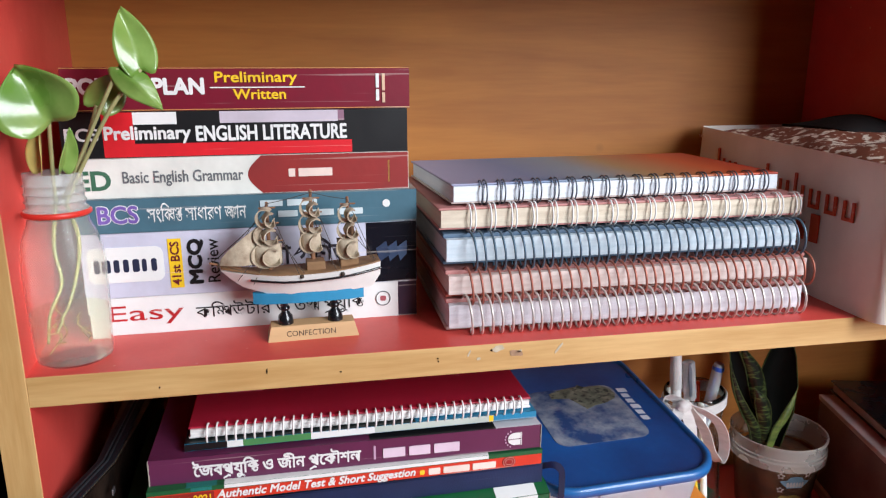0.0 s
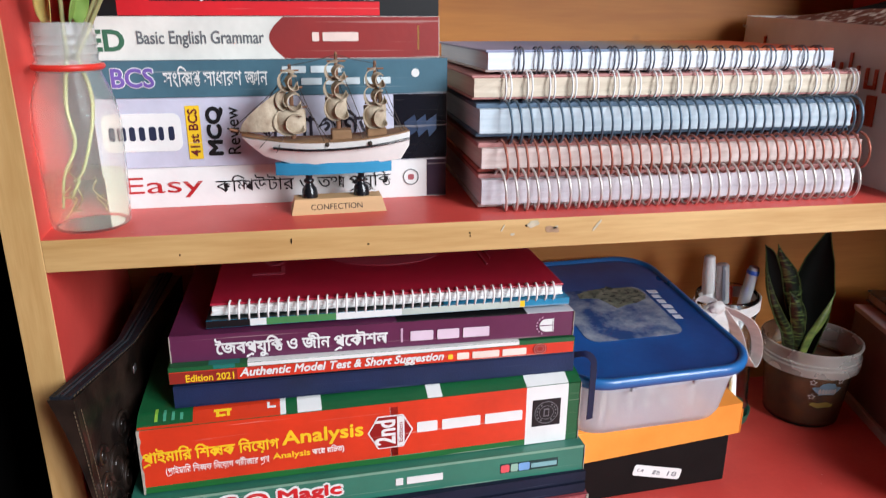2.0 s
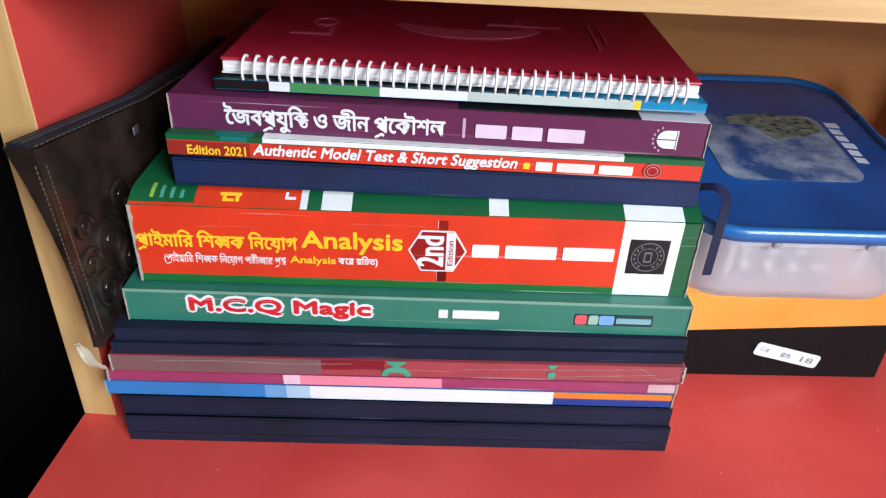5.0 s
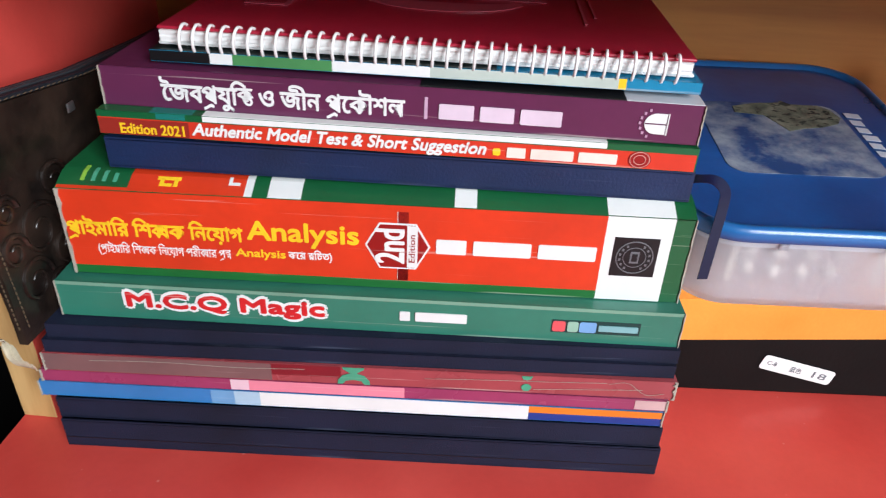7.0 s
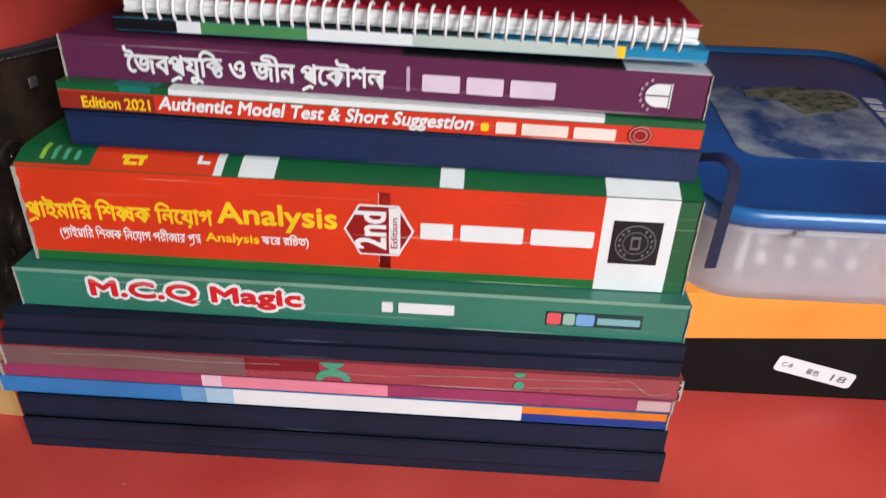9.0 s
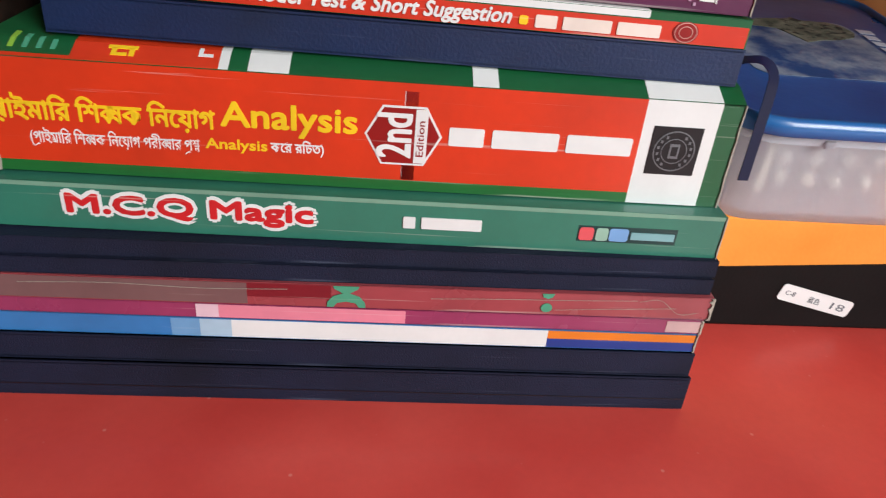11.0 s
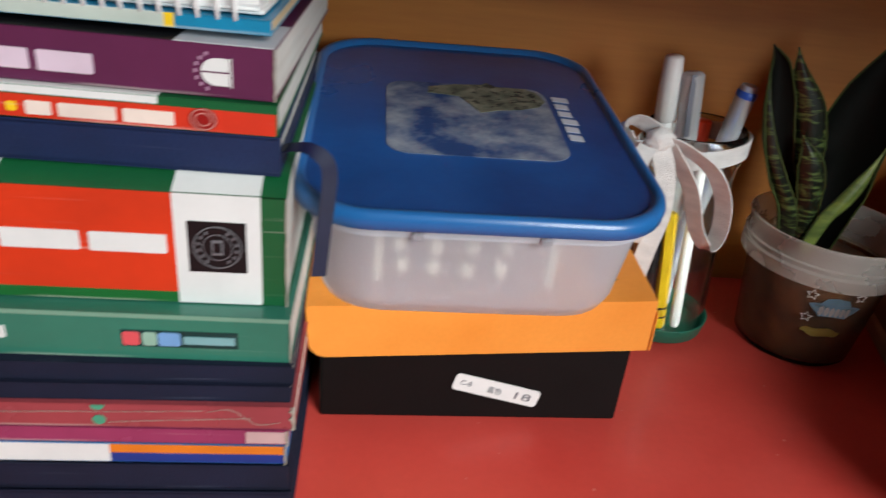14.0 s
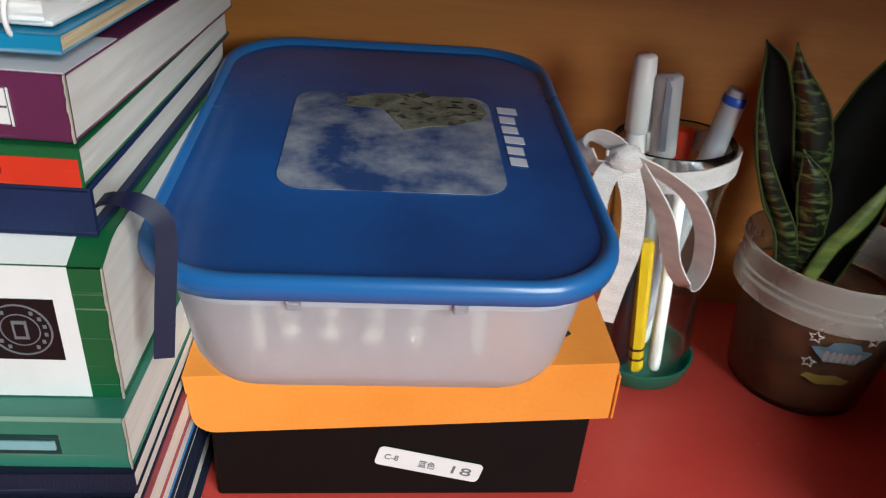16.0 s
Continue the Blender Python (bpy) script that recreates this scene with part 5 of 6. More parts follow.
M_ORP = ink("orange_red_print", (206, 78, 44), 0.45, 0.1)
for n in range(10):
    tall = n in (0, 4, 6)
    y, z, h = 0.176 - 0.0162 * n, 0.0640 - 0.0011 * n, 0.019 if tall else 0.0120
    part("print_bar", slab_x(y + 0.0078, y + 0.0100, z, z + h), M_ORP, bag)
    part("print_bar", slab_x(y, y + 0.0078, z, z + 0.0022), M_ORP, bag)
    part("print_bar", slab_x(y, y + 0.0022, z + 0.0022, z + 0.0118), M_ORP, bag)
for y, h in ((0.074, 0.0115), (0.060, 0.018)):
    part("print_bar", slab_x(y, y + 0.0080, 0.0350, 0.0350 + h), M_ORP, bag)

# ---- lower shelf: leather zip folder ----
M_LEATHER = material("brown_leather", (24, 18, 16), 0.36, 0.3, 55, 1.0, 120, coat=0.3, spec=0.45, color2=(58, 43, 35))
M_ZIP = material("slate_zip_tape", (22, 27, 36), 0.6, 0.15, 60, 0.6, 900)
M_THREAD = material("tan_thread", (104, 88, 68), 0.7, 0.15, 60, 0.2, 900)
folder = thing("zip_folder", pose(0, 0, 0), "dark brown leather zip folder leaning on the bookcase side", "folder")


FZ = 0.0619          # the folder stands on the ledge of the navy books


def folder_at(y):
    """Left and right edge of the folder's top and its height at a depth."""
    t = (y + 0.022) / 0.21
    return -0.0015 + 0.0120 * min(t * 3, 1) - 0.016 * max(0, t - 0.33), 0.0100 + 0.0115 * min(t * 3, 1), 0.154 - 0.016 * t


def folder_face(y, s):
    t = (y + 0.022) / 0.21
    return 0.0160 + 0.0035 * t + (folder_at(y)[1] - 0.0160 - 0.0035 * t) * s ** 1.2


levels = []
for k in range(22):
    y = -0.022 + 0.21 * k / 21
    xl, xr, zt = folder_at(y)
    ring = []
    for i in range(13):
        s = i / 12
        ring.append((folder_face(y, s) + 0.0011 * noise.noise(Vector((y * 45, s * 5, 2.0))) * (0.3 + s * (1 - s) * 3), y, FZ + (zt - FZ) * s))
    for i in range(12, -1, -1):
        s = i / 12
        ring.append((0.0125 + (xl - 0.0125) * s ** 2.2, y, FZ + (zt - FZ) * s + 0.0005 * (i > 0)))
    levels.append(ring)
smooth(part("leather_cover", loft(levels), M_LEATHER, folder), 50)
top = [(sum(folder_at(-0.022 + 0.21 * k / 15)[:2]) / 2, -0.022 + 0.21 * k / 15, folder_at(-0.022 + 0.21 * k / 15)[2] + 0.0012) for k in range(16)]
smooth(part("zip_tape", strip(top, (1, 0, 0), 0.0095, 0.0016), M_ZIP, folder, "slate grey zip tape"), 50)
M_TEETH = material("zip_teeth", (54, 57, 62), 0.4, 0.2, 200, 0.5, 1500)
for dx in (-0.0012, 0.0012):
    smooth(part("zip_ridge", tube([(x + dx, y, z + 0.0011) for x, y, z in top], 0.0006, 5), M_TEETH, folder), 50)
for k in range(36):
    z = 0.148 - 0.0022 * k
    s = (z - FZ) / (0.150 - FZ)
    s2 = (z - 0.0014 - FZ) / (0.150 - FZ)
    for dy, dx in ((-0.0003, -0.0007), ):
        part("stitch", tube([(folder_face(-0.022, s) + dx, -0.0222 + dy, z), (folder_face(-0.022, s2) + dx, -0.0222 + dy, z - 0.0014)], 0.00028, 4), M_THREAD, folder)
for k in range(36):
    z = 0.147 - 0.0022 * k
    s = (z - FZ) / (0.150 - FZ)
    part("stitch", tube([(folder_face(-0.019, s) + 0.0008, -0.019, z), (folder_face(-0.019, s) + 0.0009, -0.019, z - 0.0013)], 0.00025, 4), M_THREAD, folder)
for k in range(40):
    y = -0.020 + 0.12 * k / 40
    xl, xr, zt = folder_at(y)
    part("stitch", tube([(xr - 0.0006, y, zt + 0.0007), (xr - 0.0005, y + 0.0018, zt + 0.0008)], 0.00025, 4), M_THREAD, folder)
# embossed swirls on the leather
for n, (y0, s0, r) in enumerate(((0.004, 0.42, 0.012), (-0.006, 0.22, 0.010), (0.016, 0.26, 0.009), (-0.012, 0.40, 0.007), (0.026, 0.42, 0.010), (0.006, 0.12, 0.007), (0.036, 0.24, 0.009), (-0.010, 0.58, 0.006), (0.018, 0.60, 0.008))):
    pts = []
    for k in range(26):
        a = k * 0.35
        rr = r * (1 - k / 34)
        yy, ss = y0 + rr * math.cos(a), s0 + rr * math.sin(a) / 0.085
        ss = min(max(ss, 0.02), 0.95)
        pts.append((folder_face(yy, ss) + 0.0004, yy, FZ + (folder_at(yy)[2] - FZ) * ss))
    smooth(part("embossing", tube(pts, [0.0013 * (1 - 0.5 * k / 25) for k in range(26)], 6), M_LEATHER, folder, "embossed leather swirl"), 60)
smooth(part("zip_pull", boxed(0.0232, 0.0242, 0.028, 0.033, 0.140, 0.144, bev=0.0006), material("steel", (170, 170, 172), 0.3, 0.1, 100, 0.0, 500, metal=0.9), folder, "small steel zip pull"), 40)
smooth(part("torn_corner", sheet(lambda u, v: (0.0050 + 0.011 * u, -0.0235 + 0.002 * math.sin(5 * u + 3 * v), 0.0640 - 0.011 * u * 0.7 - 0.008 * v * (0.4 + 0.6 * u) + 0.002 * noise.noise(Vector((u * 5, v * 5, 0)))), 8, 6, 0.0004), M_CHIP, folder, "torn pale paper lining"), 60)

# ---- shoe-box style carton ----
M_BLKCARD = material("black_card", (13, 11, 11), 0.55, 0.15, 30, 0.15, 500, spec=0.2)
M_ORGCARD = material("orange_card", (244, 156, 66), 0.5, 0.08, 25, 0.15, 500, color2=(236, 144, 54))
M_RAWCARD = material("raw_card", (206, 150, 96), 0.8, 0.15, 80, 0.4, 600)
carton = thing("carton", pose(0.2765, 0.0580, 0.0, 0, 0, 4), "black cardboard box with an orange lid and white sticker", "box")
part("box_body", boxed(0, 0.1295, 0, 0.130, 0, 0.046, bev=0.0012), M_BLKCARD, carton, "black card box body")
lw, ld, lh = 0.1385, 0.136, 0.0256
c = 0.0012


def lid_ring(e, z, round_corner):
    """The lid's outline e inside its edge; the lower front corner is cut round."""
    turn = [(e + 0.0072 * (1 - math.cos(radians(15 * k))), 0.0072 * (1 - math.sin(radians(15 * k))) if round_corner else 0.0) for k in range(7)]
    return [(x, e, z + up) for x, up in turn] + [(lw - e, e, z), (lw - e, ld - e, z), (e, ld - e, z)]


lid = loft([lid_ring(c, lh - c, False), lid_ring(c, 0, True), lid_ring(0, 0, True), lid_ring(0, lh, False)])
cl = part("box_lid", lid, M_ORGCARD, carton, "orange card lid")
cl.matrix_basis = pose(-0.0040, -0.0030, 0.0325, 4.6, -3.2, 0)
part("lid_flap", boxed(lw - 0.0005, lw + 0.0008, 0.001, 0.022, 0.001, lh - 0.002, bev=0.0004, seg=1), M_RAWCARD, cl, "bent corner flap of raw card")
part("lid_flap", boxed(lw + 0.0007, lw + 0.0016, 0.000, 0.016, -0.0005, lh - 0.006, bev=0.0003, seg=1), M_ORGCARD, cl)
part("lid_slit", loft([[(lw - 0.0150, 0.013, lh + 0.0002), (lw - 0.0128, 0.0145, lh + 0.0002), (lw - 0.020, 0.029, lh + 0.0002)], [(lw - 0.0150, 0.013, lh + 0.0004), (lw - 0.0128, 0.0145, lh + 0.0004), (lw - 0.020, 0.029, lh + 0.0004)]]), M_BLACK, cl, "dark slit in the card")
stick = part("sticker", slab([(x, z) for x, z in rounded(0.0385, 0.0086, 0.0018, 4)], -0.0003, 0.0), M_WHITE, carton, "white printed size sticker")
stick.matrix_basis = pose(0.0745, -0.0004, 0.0157, 0, 14.5, 0)
M_STICK = ink("faded_grey_print", (112, 116, 122))
lettering("C-8", -0.0165, -0.0010, 0.0050, 0.0024, M_STICK, stick, "sticker_letters", y=-0.0005, depth=0.0003)
lettering("蓝色", -0.0040, -0.0018, 0.0062, 0.0032, M_STICK, stick, "sticker_letters", y=-0.0005, depth=0.0003)
lettering("18", 0.0085, -0.0020, 0.0072, 0.0036, M_STICK, stick, "sticker_letters", y=-0.0005, depth=0.0003)

# ---- plastic food box with blue lid ----
M_FROST = material("frosted_plastic", (214, 214, 220), 0.42, 0.02, 30, 0.05, 200, trans=0.74, ior=1.14)
M_LIP = material("pale_plastic_lip", (214, 220, 228), 0.3, 0.02, 30, 0.05, 200, trans=0.55, ior=1.12)
M_BLUELID = material("blue_plastic_lid", (24, 84, 154), 0.28, 0.12, 16, 0.15, 160, coat=0.5, color2=(12, 54, 110))
M_BLUERIM = material("blue_plastic_rim", (32, 102, 166), 0.3, 0.06, 18, 0.1, 120, coat=0.3)
tub = thing("food_box", pose(0.3290, 0.1178, 0.0694, 6.1, 0.0, 3.6), "frosted plastic food box with a blue lid", "food box")
W, D, HT = 0.1235, 0.162, 0.0474
levels = [[(x * s, y * s, z) for x, y in rounded(W, D, 0.024, 8)] for s, z in ((0.80, 0.0), (0.86, 0.0008), (0.905, 0.0040), (0.93, 0.0090), (0.985, HT), (1.0, HT + 0.0005), (1.0, HT + 0.0015), (0.97, HT + 0.0015), (0.915, 0.0095), (0.885, 0.0050), (0.84, 0.0022), (0.79, 0.0016))]
o = smooth(part("tub", loft(levels), M_FROST, tub, "frosted translucent plastic tub"), 50)
o.visible_shadow = False
levels = [[(x * s - 0.0 * s, y * s, z) for x, y in rounded(W + 0.008, D + 0.008, 0.027, 8)] for s, z in ((0.990, HT - 0.0020), (1.0, HT - 0.0015), (1.004, HT + 0.0018), (0.996, HT + 0.0042), (0.975, HT + 0.0048), (0.955, HT + 0.0044), (0.940, HT + 0.0026))]
rim = smooth(part("lid", loft(levels, cap0=False, cap1=False), M_BLUERIM, tub, "bright blue lid with a raised rim"), 60)
levels = [[(x * s, y * s, z) for x, y in rounded(W + 0.008, D + 0.008, 0.027, 8)] for s, z in ((0.942, HT + 0.0012), (0.942, HT + 0.0026), (0.90, HT + 0.0022), (0.3, HT + 0.0024))]
smooth(part("lid_top", loft(levels), M_BLUELID, rim, "dark glossy blue lid panel"), 60)
lip = [[(x * q, y * q, z) for x, y in rounded(W, D, 0.024, 8)] for q, z in ((0.988, HT - 0.0070), (1.006, HT - 0.0062), (1.010, HT - 0.0030), (1.006, HT - 0.0022), (0.992, HT - 0.0022))]
o = smooth(part("lip", loft(lip, cap0=False, cap1=False), M_LIP, tub, "pale lip under the lid"), 50)
o.visible_shadow = False
for x in (-0.025, 0.018):
    part("lid_clip", boxed(x, x + 0.004, -D / 2 - 0.0022, -D / 2 - 0.0004, HT - 0.0065, HT - 0.0035, bev=0.0006), M_FROST, tub)
M_PILL = material("beige_pearl", (214, 198, 174), 0.4, 0.1, 80, 0.0, 300)
for x in (-0.037, 0.026):
    part("inner_tab", boxed(x, x + 0.0035, -0.0690, -0.0682, 0.014, 0.038, bev=0.0003, seg=1), M_PILL, tub, "white tab of a blister pack inside")
pill = None
for r in range(2):
    for c in range(4):
        if pill is None:
            pill = smooth(part("pearl", lathe([(0, -0.0036), (0.0025, -0.0026), (0.0036, 0), (0.0025, 0.0026), (0, 0.0036)], 16), M_PILL, tub, "beige round pellet"), 180)
            o = pill
        else:
            o = new("pearl", pill.data)
            o.parent = tub
        o.matrix_basis = pose(-0.0285 + 0.0125 * c + 0.0012 * r + 0.0012 * math.sin(7 * c + 3 * r), -0.0655, 0.0285 - 0.0100 * r + 0.0008 * math.sin(5 * c + r))


def worn_label():
    """White paper label half rubbed away, the blue lid showing through."""
    m = material("worn_label", (152, 160, 168), 0.55, 0.1, 40, 0.2, 400, color2=(30, 62, 112))
    for n in m.node_tree.nodes:
        if n.type == "TEX_NOISE" and n.inputs["Scale"].default_value == 40:
            n.inputs["Detail"].default_value, n.inputs["Roughness"].default_value, n.inputs["Distortion"].default_value = 8, 0.6, 0.0
        if n.type == "MAP_RANGE" and abs(n.inputs["From Min"].default_value - 0.35) < 1e-4:
            n.inputs["From Min"].default_value, n.inputs["From Max"].default_value = 0.34, 0.60
    return m


ZL = HT + 0.0025
part("paper_label", loft([[(x + 0.0020, y - 0.0020, z) for x, y in rounded(0.0715, 0.0715, 0.009, 6)] for z in (ZL, ZL + 0.0002)]), worn_label(), rim, "worn white paper label, half rubbed off")
M_GREYLAB = material("torn_paper", (132, 134, 116), 0.7, 0.25, 120, 0.5, 700, color2=(58, 66, 56))
scuffed(M_GREYLAB, 0.8, (190, 260, 100), 0.56, 0.60, (30, 32, 30))
torn = [(-0.0155, 0.0215), (-0.0020, 0.0195), (0.0020, 0.0120), (0.0060, 0.0030), (0.0140, 0.0065), (0.0240, 0.0085), (0.0330, 0.0130), (0.0365, 0.0190), (0.0345, 0.0285), (0.0290, 0.0325), (0.0160, 0.0330), (0.0120, 0.0372), (0.0100, 0.0345), (-0.0020, 0.0330), (-0.0150, 0.0285)]
part("torn_paper", loft([[(x, y, z) for x, y in torn] for z in (ZL + 0.0003, ZL + 0.0005)]), M_GREYLAB, rim, "torn grey-green remnant of a paper label")
for k, (x, y, w) in enumerate(((0.0215, 0.0225, 0.0060), (0.0235, 0.0275, 0.0040), (0.0305, 0.0190, 0.0018), (0.0305, 0.0225, 0.0018), (0.0305, 0.0260, 0.0018))):
    part("print_bar", boxed(x, x + w, y, y + 0.0011, ZL + 0.0005, ZL + 0.0006), M_BLACK, rim)
M_LIDPRINT = ink("pale_blue_white_print", (206, 214, 226))
for k in range(6):
    h = (0.0072, 0.0056, 0.0056, 0.0068, 0.0056, 0.0056)[k]
    y = 0.0262 - 0.0078 * k
    part("print_bar", loft([[(0.0405, y, z), (0.0405 + h, y - 0.001, z), (0.0405 + h, y - 0.0062, z), (0.0405, y - 0.0052, z)] for z in (ZL, ZL + 0.0002)]), M_LIDPRINT, rim)

# ---- blue ribbon marker of the diary ----
M_RIB = material("blue_satin", (7, 16, 52), 0.55, 0.12, 60, 0.05, 400)
mark = curve_points([(0.2670, 0.0300, 0.1290), (0.2715, 0.0265, 0.1318), (0.2770, 0.0262, 0.1316), (0.2818, 0.0272, 0.1275), (0.2828, 0.0270, 0.1210), (0.2816, 0.0245, 0.1060), (0.2803, 0.0220, 0.0900)], 7)
acr = [Vector((0.1, 1, 0.25)).lerp(Vector((0.92, 0.35, 0.1)), min(1.0, 1.6 * i / (len(mark) - 1))) for i in range(len(mark))]
inv = NAV1.matrix_world.inverted()
o = smooth(part("ribbon_marker", strip([inv @ p for p in mark], acr, 0.0050, 0.0003), M_RIB, NAV1, "blue satin ribbon marker"), 60)

# ---- pen jar ----
M_JAR = material("jar_glass", (246, 248, 246), 0.03, 0.0, 30, 0.02, 100, trans=1.0, ior=1.38)
M_GREENPL = material("green_plastic", (16, 120, 98), 0.35, 0.08, 40, 0.05, 300, coat=0.2)
jar = thing("pen_jar", pose(0.4480, 0.1470, 0.0, 0, -4.0, 0), "glass pen jar on a green plastic dish", "pen jar")
smooth(part("dish", lathe([(0, 0.0012), (0.0190, 0.0012), (0.0215, 0.0030), (0.0235, 0.0110), (0.0226, 0.0110), (0.0205, 0.0036), (0, 0.0028)], 40), M_GREENPL, jar, "green plastic dish"), 50)
o = smooth(part("glass", lathe([(0, 0.004), (0.0198, 0.004), (0.0212, 0.007), (0.0214, 0.090), (0.0225, 0.096), (0.0238, 0.100), (0.0232, 0.104), (0.0240, 0.107), (0.0240, 0.112), (0.0230, 0.113), (0.0224, 0.112), (0.0222, 0.100), (0.0205, 0.092), (0.0203, 0.008), (0.019, 0.0055), (0, 0.0055)], 44), M_JAR, jar, "clear glass jar with a ridged rim"), 50)
o.visible_shadow = False
M_MARKW = material("white_pen_plastic", (242, 242, 240), 0.35, 0.05, 60, 0.02, 400)
M_CLEARP = material("clear_pen_plastic", (238, 242, 244), 0.12, 0.02, 60, 0.0, 400, trans=0.6, ior=1.2)
M_PENBLUE = material("blue_pen_plastic", (40, 84, 180), 0.35, 0.05, 60, 0.02, 400)
M_PENYEL = material("yellow_pencil_paint", (226, 186, 30), 0.35, 0.1, 60, 0.02, 400, coat=0.3)
M_PENRED = material("red_pen_plastic", (222, 66, 34), 0.35, 0.05, 60, 0.02, 400)
PENS = "pens in the jar"


def rod(parent, name, p, q, r, mat, label="", seg=14, taper=1.0):
    p, q = (Vector((a.x + 0.0015 + 0.022 * a.z, a.y + 0.0045 + 0.030 * a.z, a.z * 1.025)) for a in (Vector(p), Vector(q)))
    pts = [p, p.lerp(q, 0.03), p.lerp(q, 0.5), p.lerp(q, 0.97), q]
    return smooth(part(name, tube(pts, [r * 0.8, r, r, r * taper, r * taper * 0.8], seg), mat, parent, label), 50)


pen = thing("marker_pen", pose(0, 0, 0), "white marker pen with its cap up in a jar", "pen", PENS)
rod(pen, "barrel", (0.440, 0.148, 0.008), (0.4215, 0.143, 0.112), 0.0042, M_MARKW)
rod(pen, "cap", (0.4220, 0.143, 0.110), (0.4185, 0.141, 0.1400), 0.0050, M_MARKW, taper=0.85)
pen = thing("ballpoint_pen", pose(0, 0, 0), "clear ballpoint pen with a clip standing in a jar", "pen", PENS)
rod(pen, "barrel", (0.4440, 0.145, 0.008), (0.4325, 0.139, 0.1060), 0.0042, M_CLEARP)
rod(pen, "cap", (0.4330, 0.139, 0.1020), (0.4280, 0.138, 0.1340), 0.0052, M_CLEARP, "clear plastic cap")
part("clip", strip([(0.4314, 0.1420, 0.1374), (0.4326, 0.1414, 0.1230), (0.4343, 0.1414, 0.1087)], (1, 0, 0), 0.0024, 0.0008), M_WIRE_G, pen, "grey metal clip")
rod(pen, "refill", (0.4435, 0.145, 0.010), (0.4300, 0.1385, 0.1260), 0.0011, M_WIRE_G)
pen = thing("ballpoint_pen", pose(0, 0, 0), "clear ballpoint pen with a blue end in a jar", "pen", PENS)
rod(pen, "barrel", (0.4440, 0.150, 0.009), (0.4545, 0.1360, 0.1310), 0.0046, M_CLEARP)
rod(pen, "end_plug", (0.4540, 0.1366, 0.1255), (0.4546, 0.1358, 0.1300), 0.0048, M_PENBLUE, "blue end plug", taper=0.7)
rod(pen, "refill", (0.4440, 0.150, 0.012), (0.4540, 0.1367, 0.1260), 0.0011, M_PENBLUE)
pen = thing("pencil", pose(0, 0, 0), "yellow pencil with dark rings standing in a jar", "pencil", PENS)
rod(pen, "shaft", (0.4405, 0.1285, 0.0080), (0.4320, 0.1300, 0.0700), 0.0032, M_PENYEL, seg=6)
for z in (0.014, 0.019):
    rod(pen, "band", (0.4405 - 0.137 * (z - 0.008), 0.1285, z), (0.4405 - 0.137 * (z - 0.0068), 0.1286, z + 0.0008), 0.0034, M_BLACK, seg=12)
pen = thing("pen", pose(0, 0, 0), "white pen standing in a jar", "pen", PENS)
rod(pen, "barrel", (0.4490, 0.1295, 0.0085), (0.4400, 0.1315, 0.0980), 0.0027, M_MARKW)
pen = thing("pen", pose(0, 0, 0), "dark pen with pale lettering standing in a jar", "pen", PENS)
rod(pen, "barrel", (0.4340, 0.1330, 0.0085), (0.4240, 0.1320, 0.0930), 0.0040, M_BLACK)
pen = thing("pen", pose(0, 0, 0), "pen with a red cap standing in a jar", "pen", PENS)
rod(pen, "barrel", (0.4480, 0.1500, 0.0085), (0.4450, 0.1535, 0.0900), 0.0040, M_MARKW)
rod(pen, "cap", (0.4452, 0.1532, 0.0880), (0.4446, 0.1540, 0.1090), 0.0048, M_PENRED, "red plastic cap")

# ---- white ribbon tied round the jar ----
M_TAPE = material("white_cotton_tape", (244, 243, 240), 0.8, 0.1, 90, 0.9, 900, stretch=(1, 1, 3))
tape = thing("ribbon_bow", pose(0, 0, 0), "white cotton ribbon tied in a bow round a jar", "ribbon")


def tape_part(name, ctrl, across, width=0.0078, n=8):
    pts = curve_points([(x - 0.002, y + 0.001, z + 0.0095) for x, y, z in ctrl], n)
    return smooth(part(name, strip(pts, across, width, 0.0006), M_TAPE, tape), 60)


cx, cy = 0.4410, 0.1475
ringpts = [(cx + 0.0252 * math.cos(a) - 0.0004, cy + 0.0252 * math.sin(a), 0.1030 + 0.0050 * math.cos(a + 0.3)) for a in [radians(-140 + 9 * k) for k in range(40)]]
smooth(part("band", strip(ringpts, (0, 0, 1), 0.0085, 0.0006), M_TAPE, tape), 60)
tape_part("loop", [(0.4170, 0.1150, 0.1055), (0.4280, 0.1105, 0.1020), (0.4400, 0.1090, 0.0940), (0.4480, 0.1095, 0.0810), (0.4505, 0.1100, 0.0660), (0.4470, 0.1095, 0.0575), (0.4400, 0.1110, 0.0660), (0.4330, 0.1125, 0.0850), (0.4190, 0.1150, 0.1040)], (0.5, -0.75, 0.35), 0.0085)
tape_part("loop", [(0.4160, 0.1155, 0.1055), (0.4115, 0.1170, 0.1095), (0.4060, 0.1200, 0.1105), (0.4020, 0.1225, 0.1065), (0.4060, 0.1195, 0.1000), (0.4150, 0.1155, 0.1040)], (0.35, -0.6, 0.7), 0.0080)
tape_part("tail", [(0.4150, 0.1145, 0.1050), (0.4205, 0.1115, 0.0900), (0.4225, 0.1110, 0.0720), (0.4205, 0.1120, 0.0540), (0.4190, 0.1130, 0.0370)], (1, -0.2, 0), 0.0085)
tape_part("tail", [(0.4140, 0.1150, 0.1050), (0.4085, 0.1120, 0.0980), (0.4070, 0.1100, 0.0850), (0.4110, 0.1110, 0.0690), (0.4140, 0.1130, 0.0560)], (1, -0.4, 0.1), 0.0080)
knot = bmesh.new()
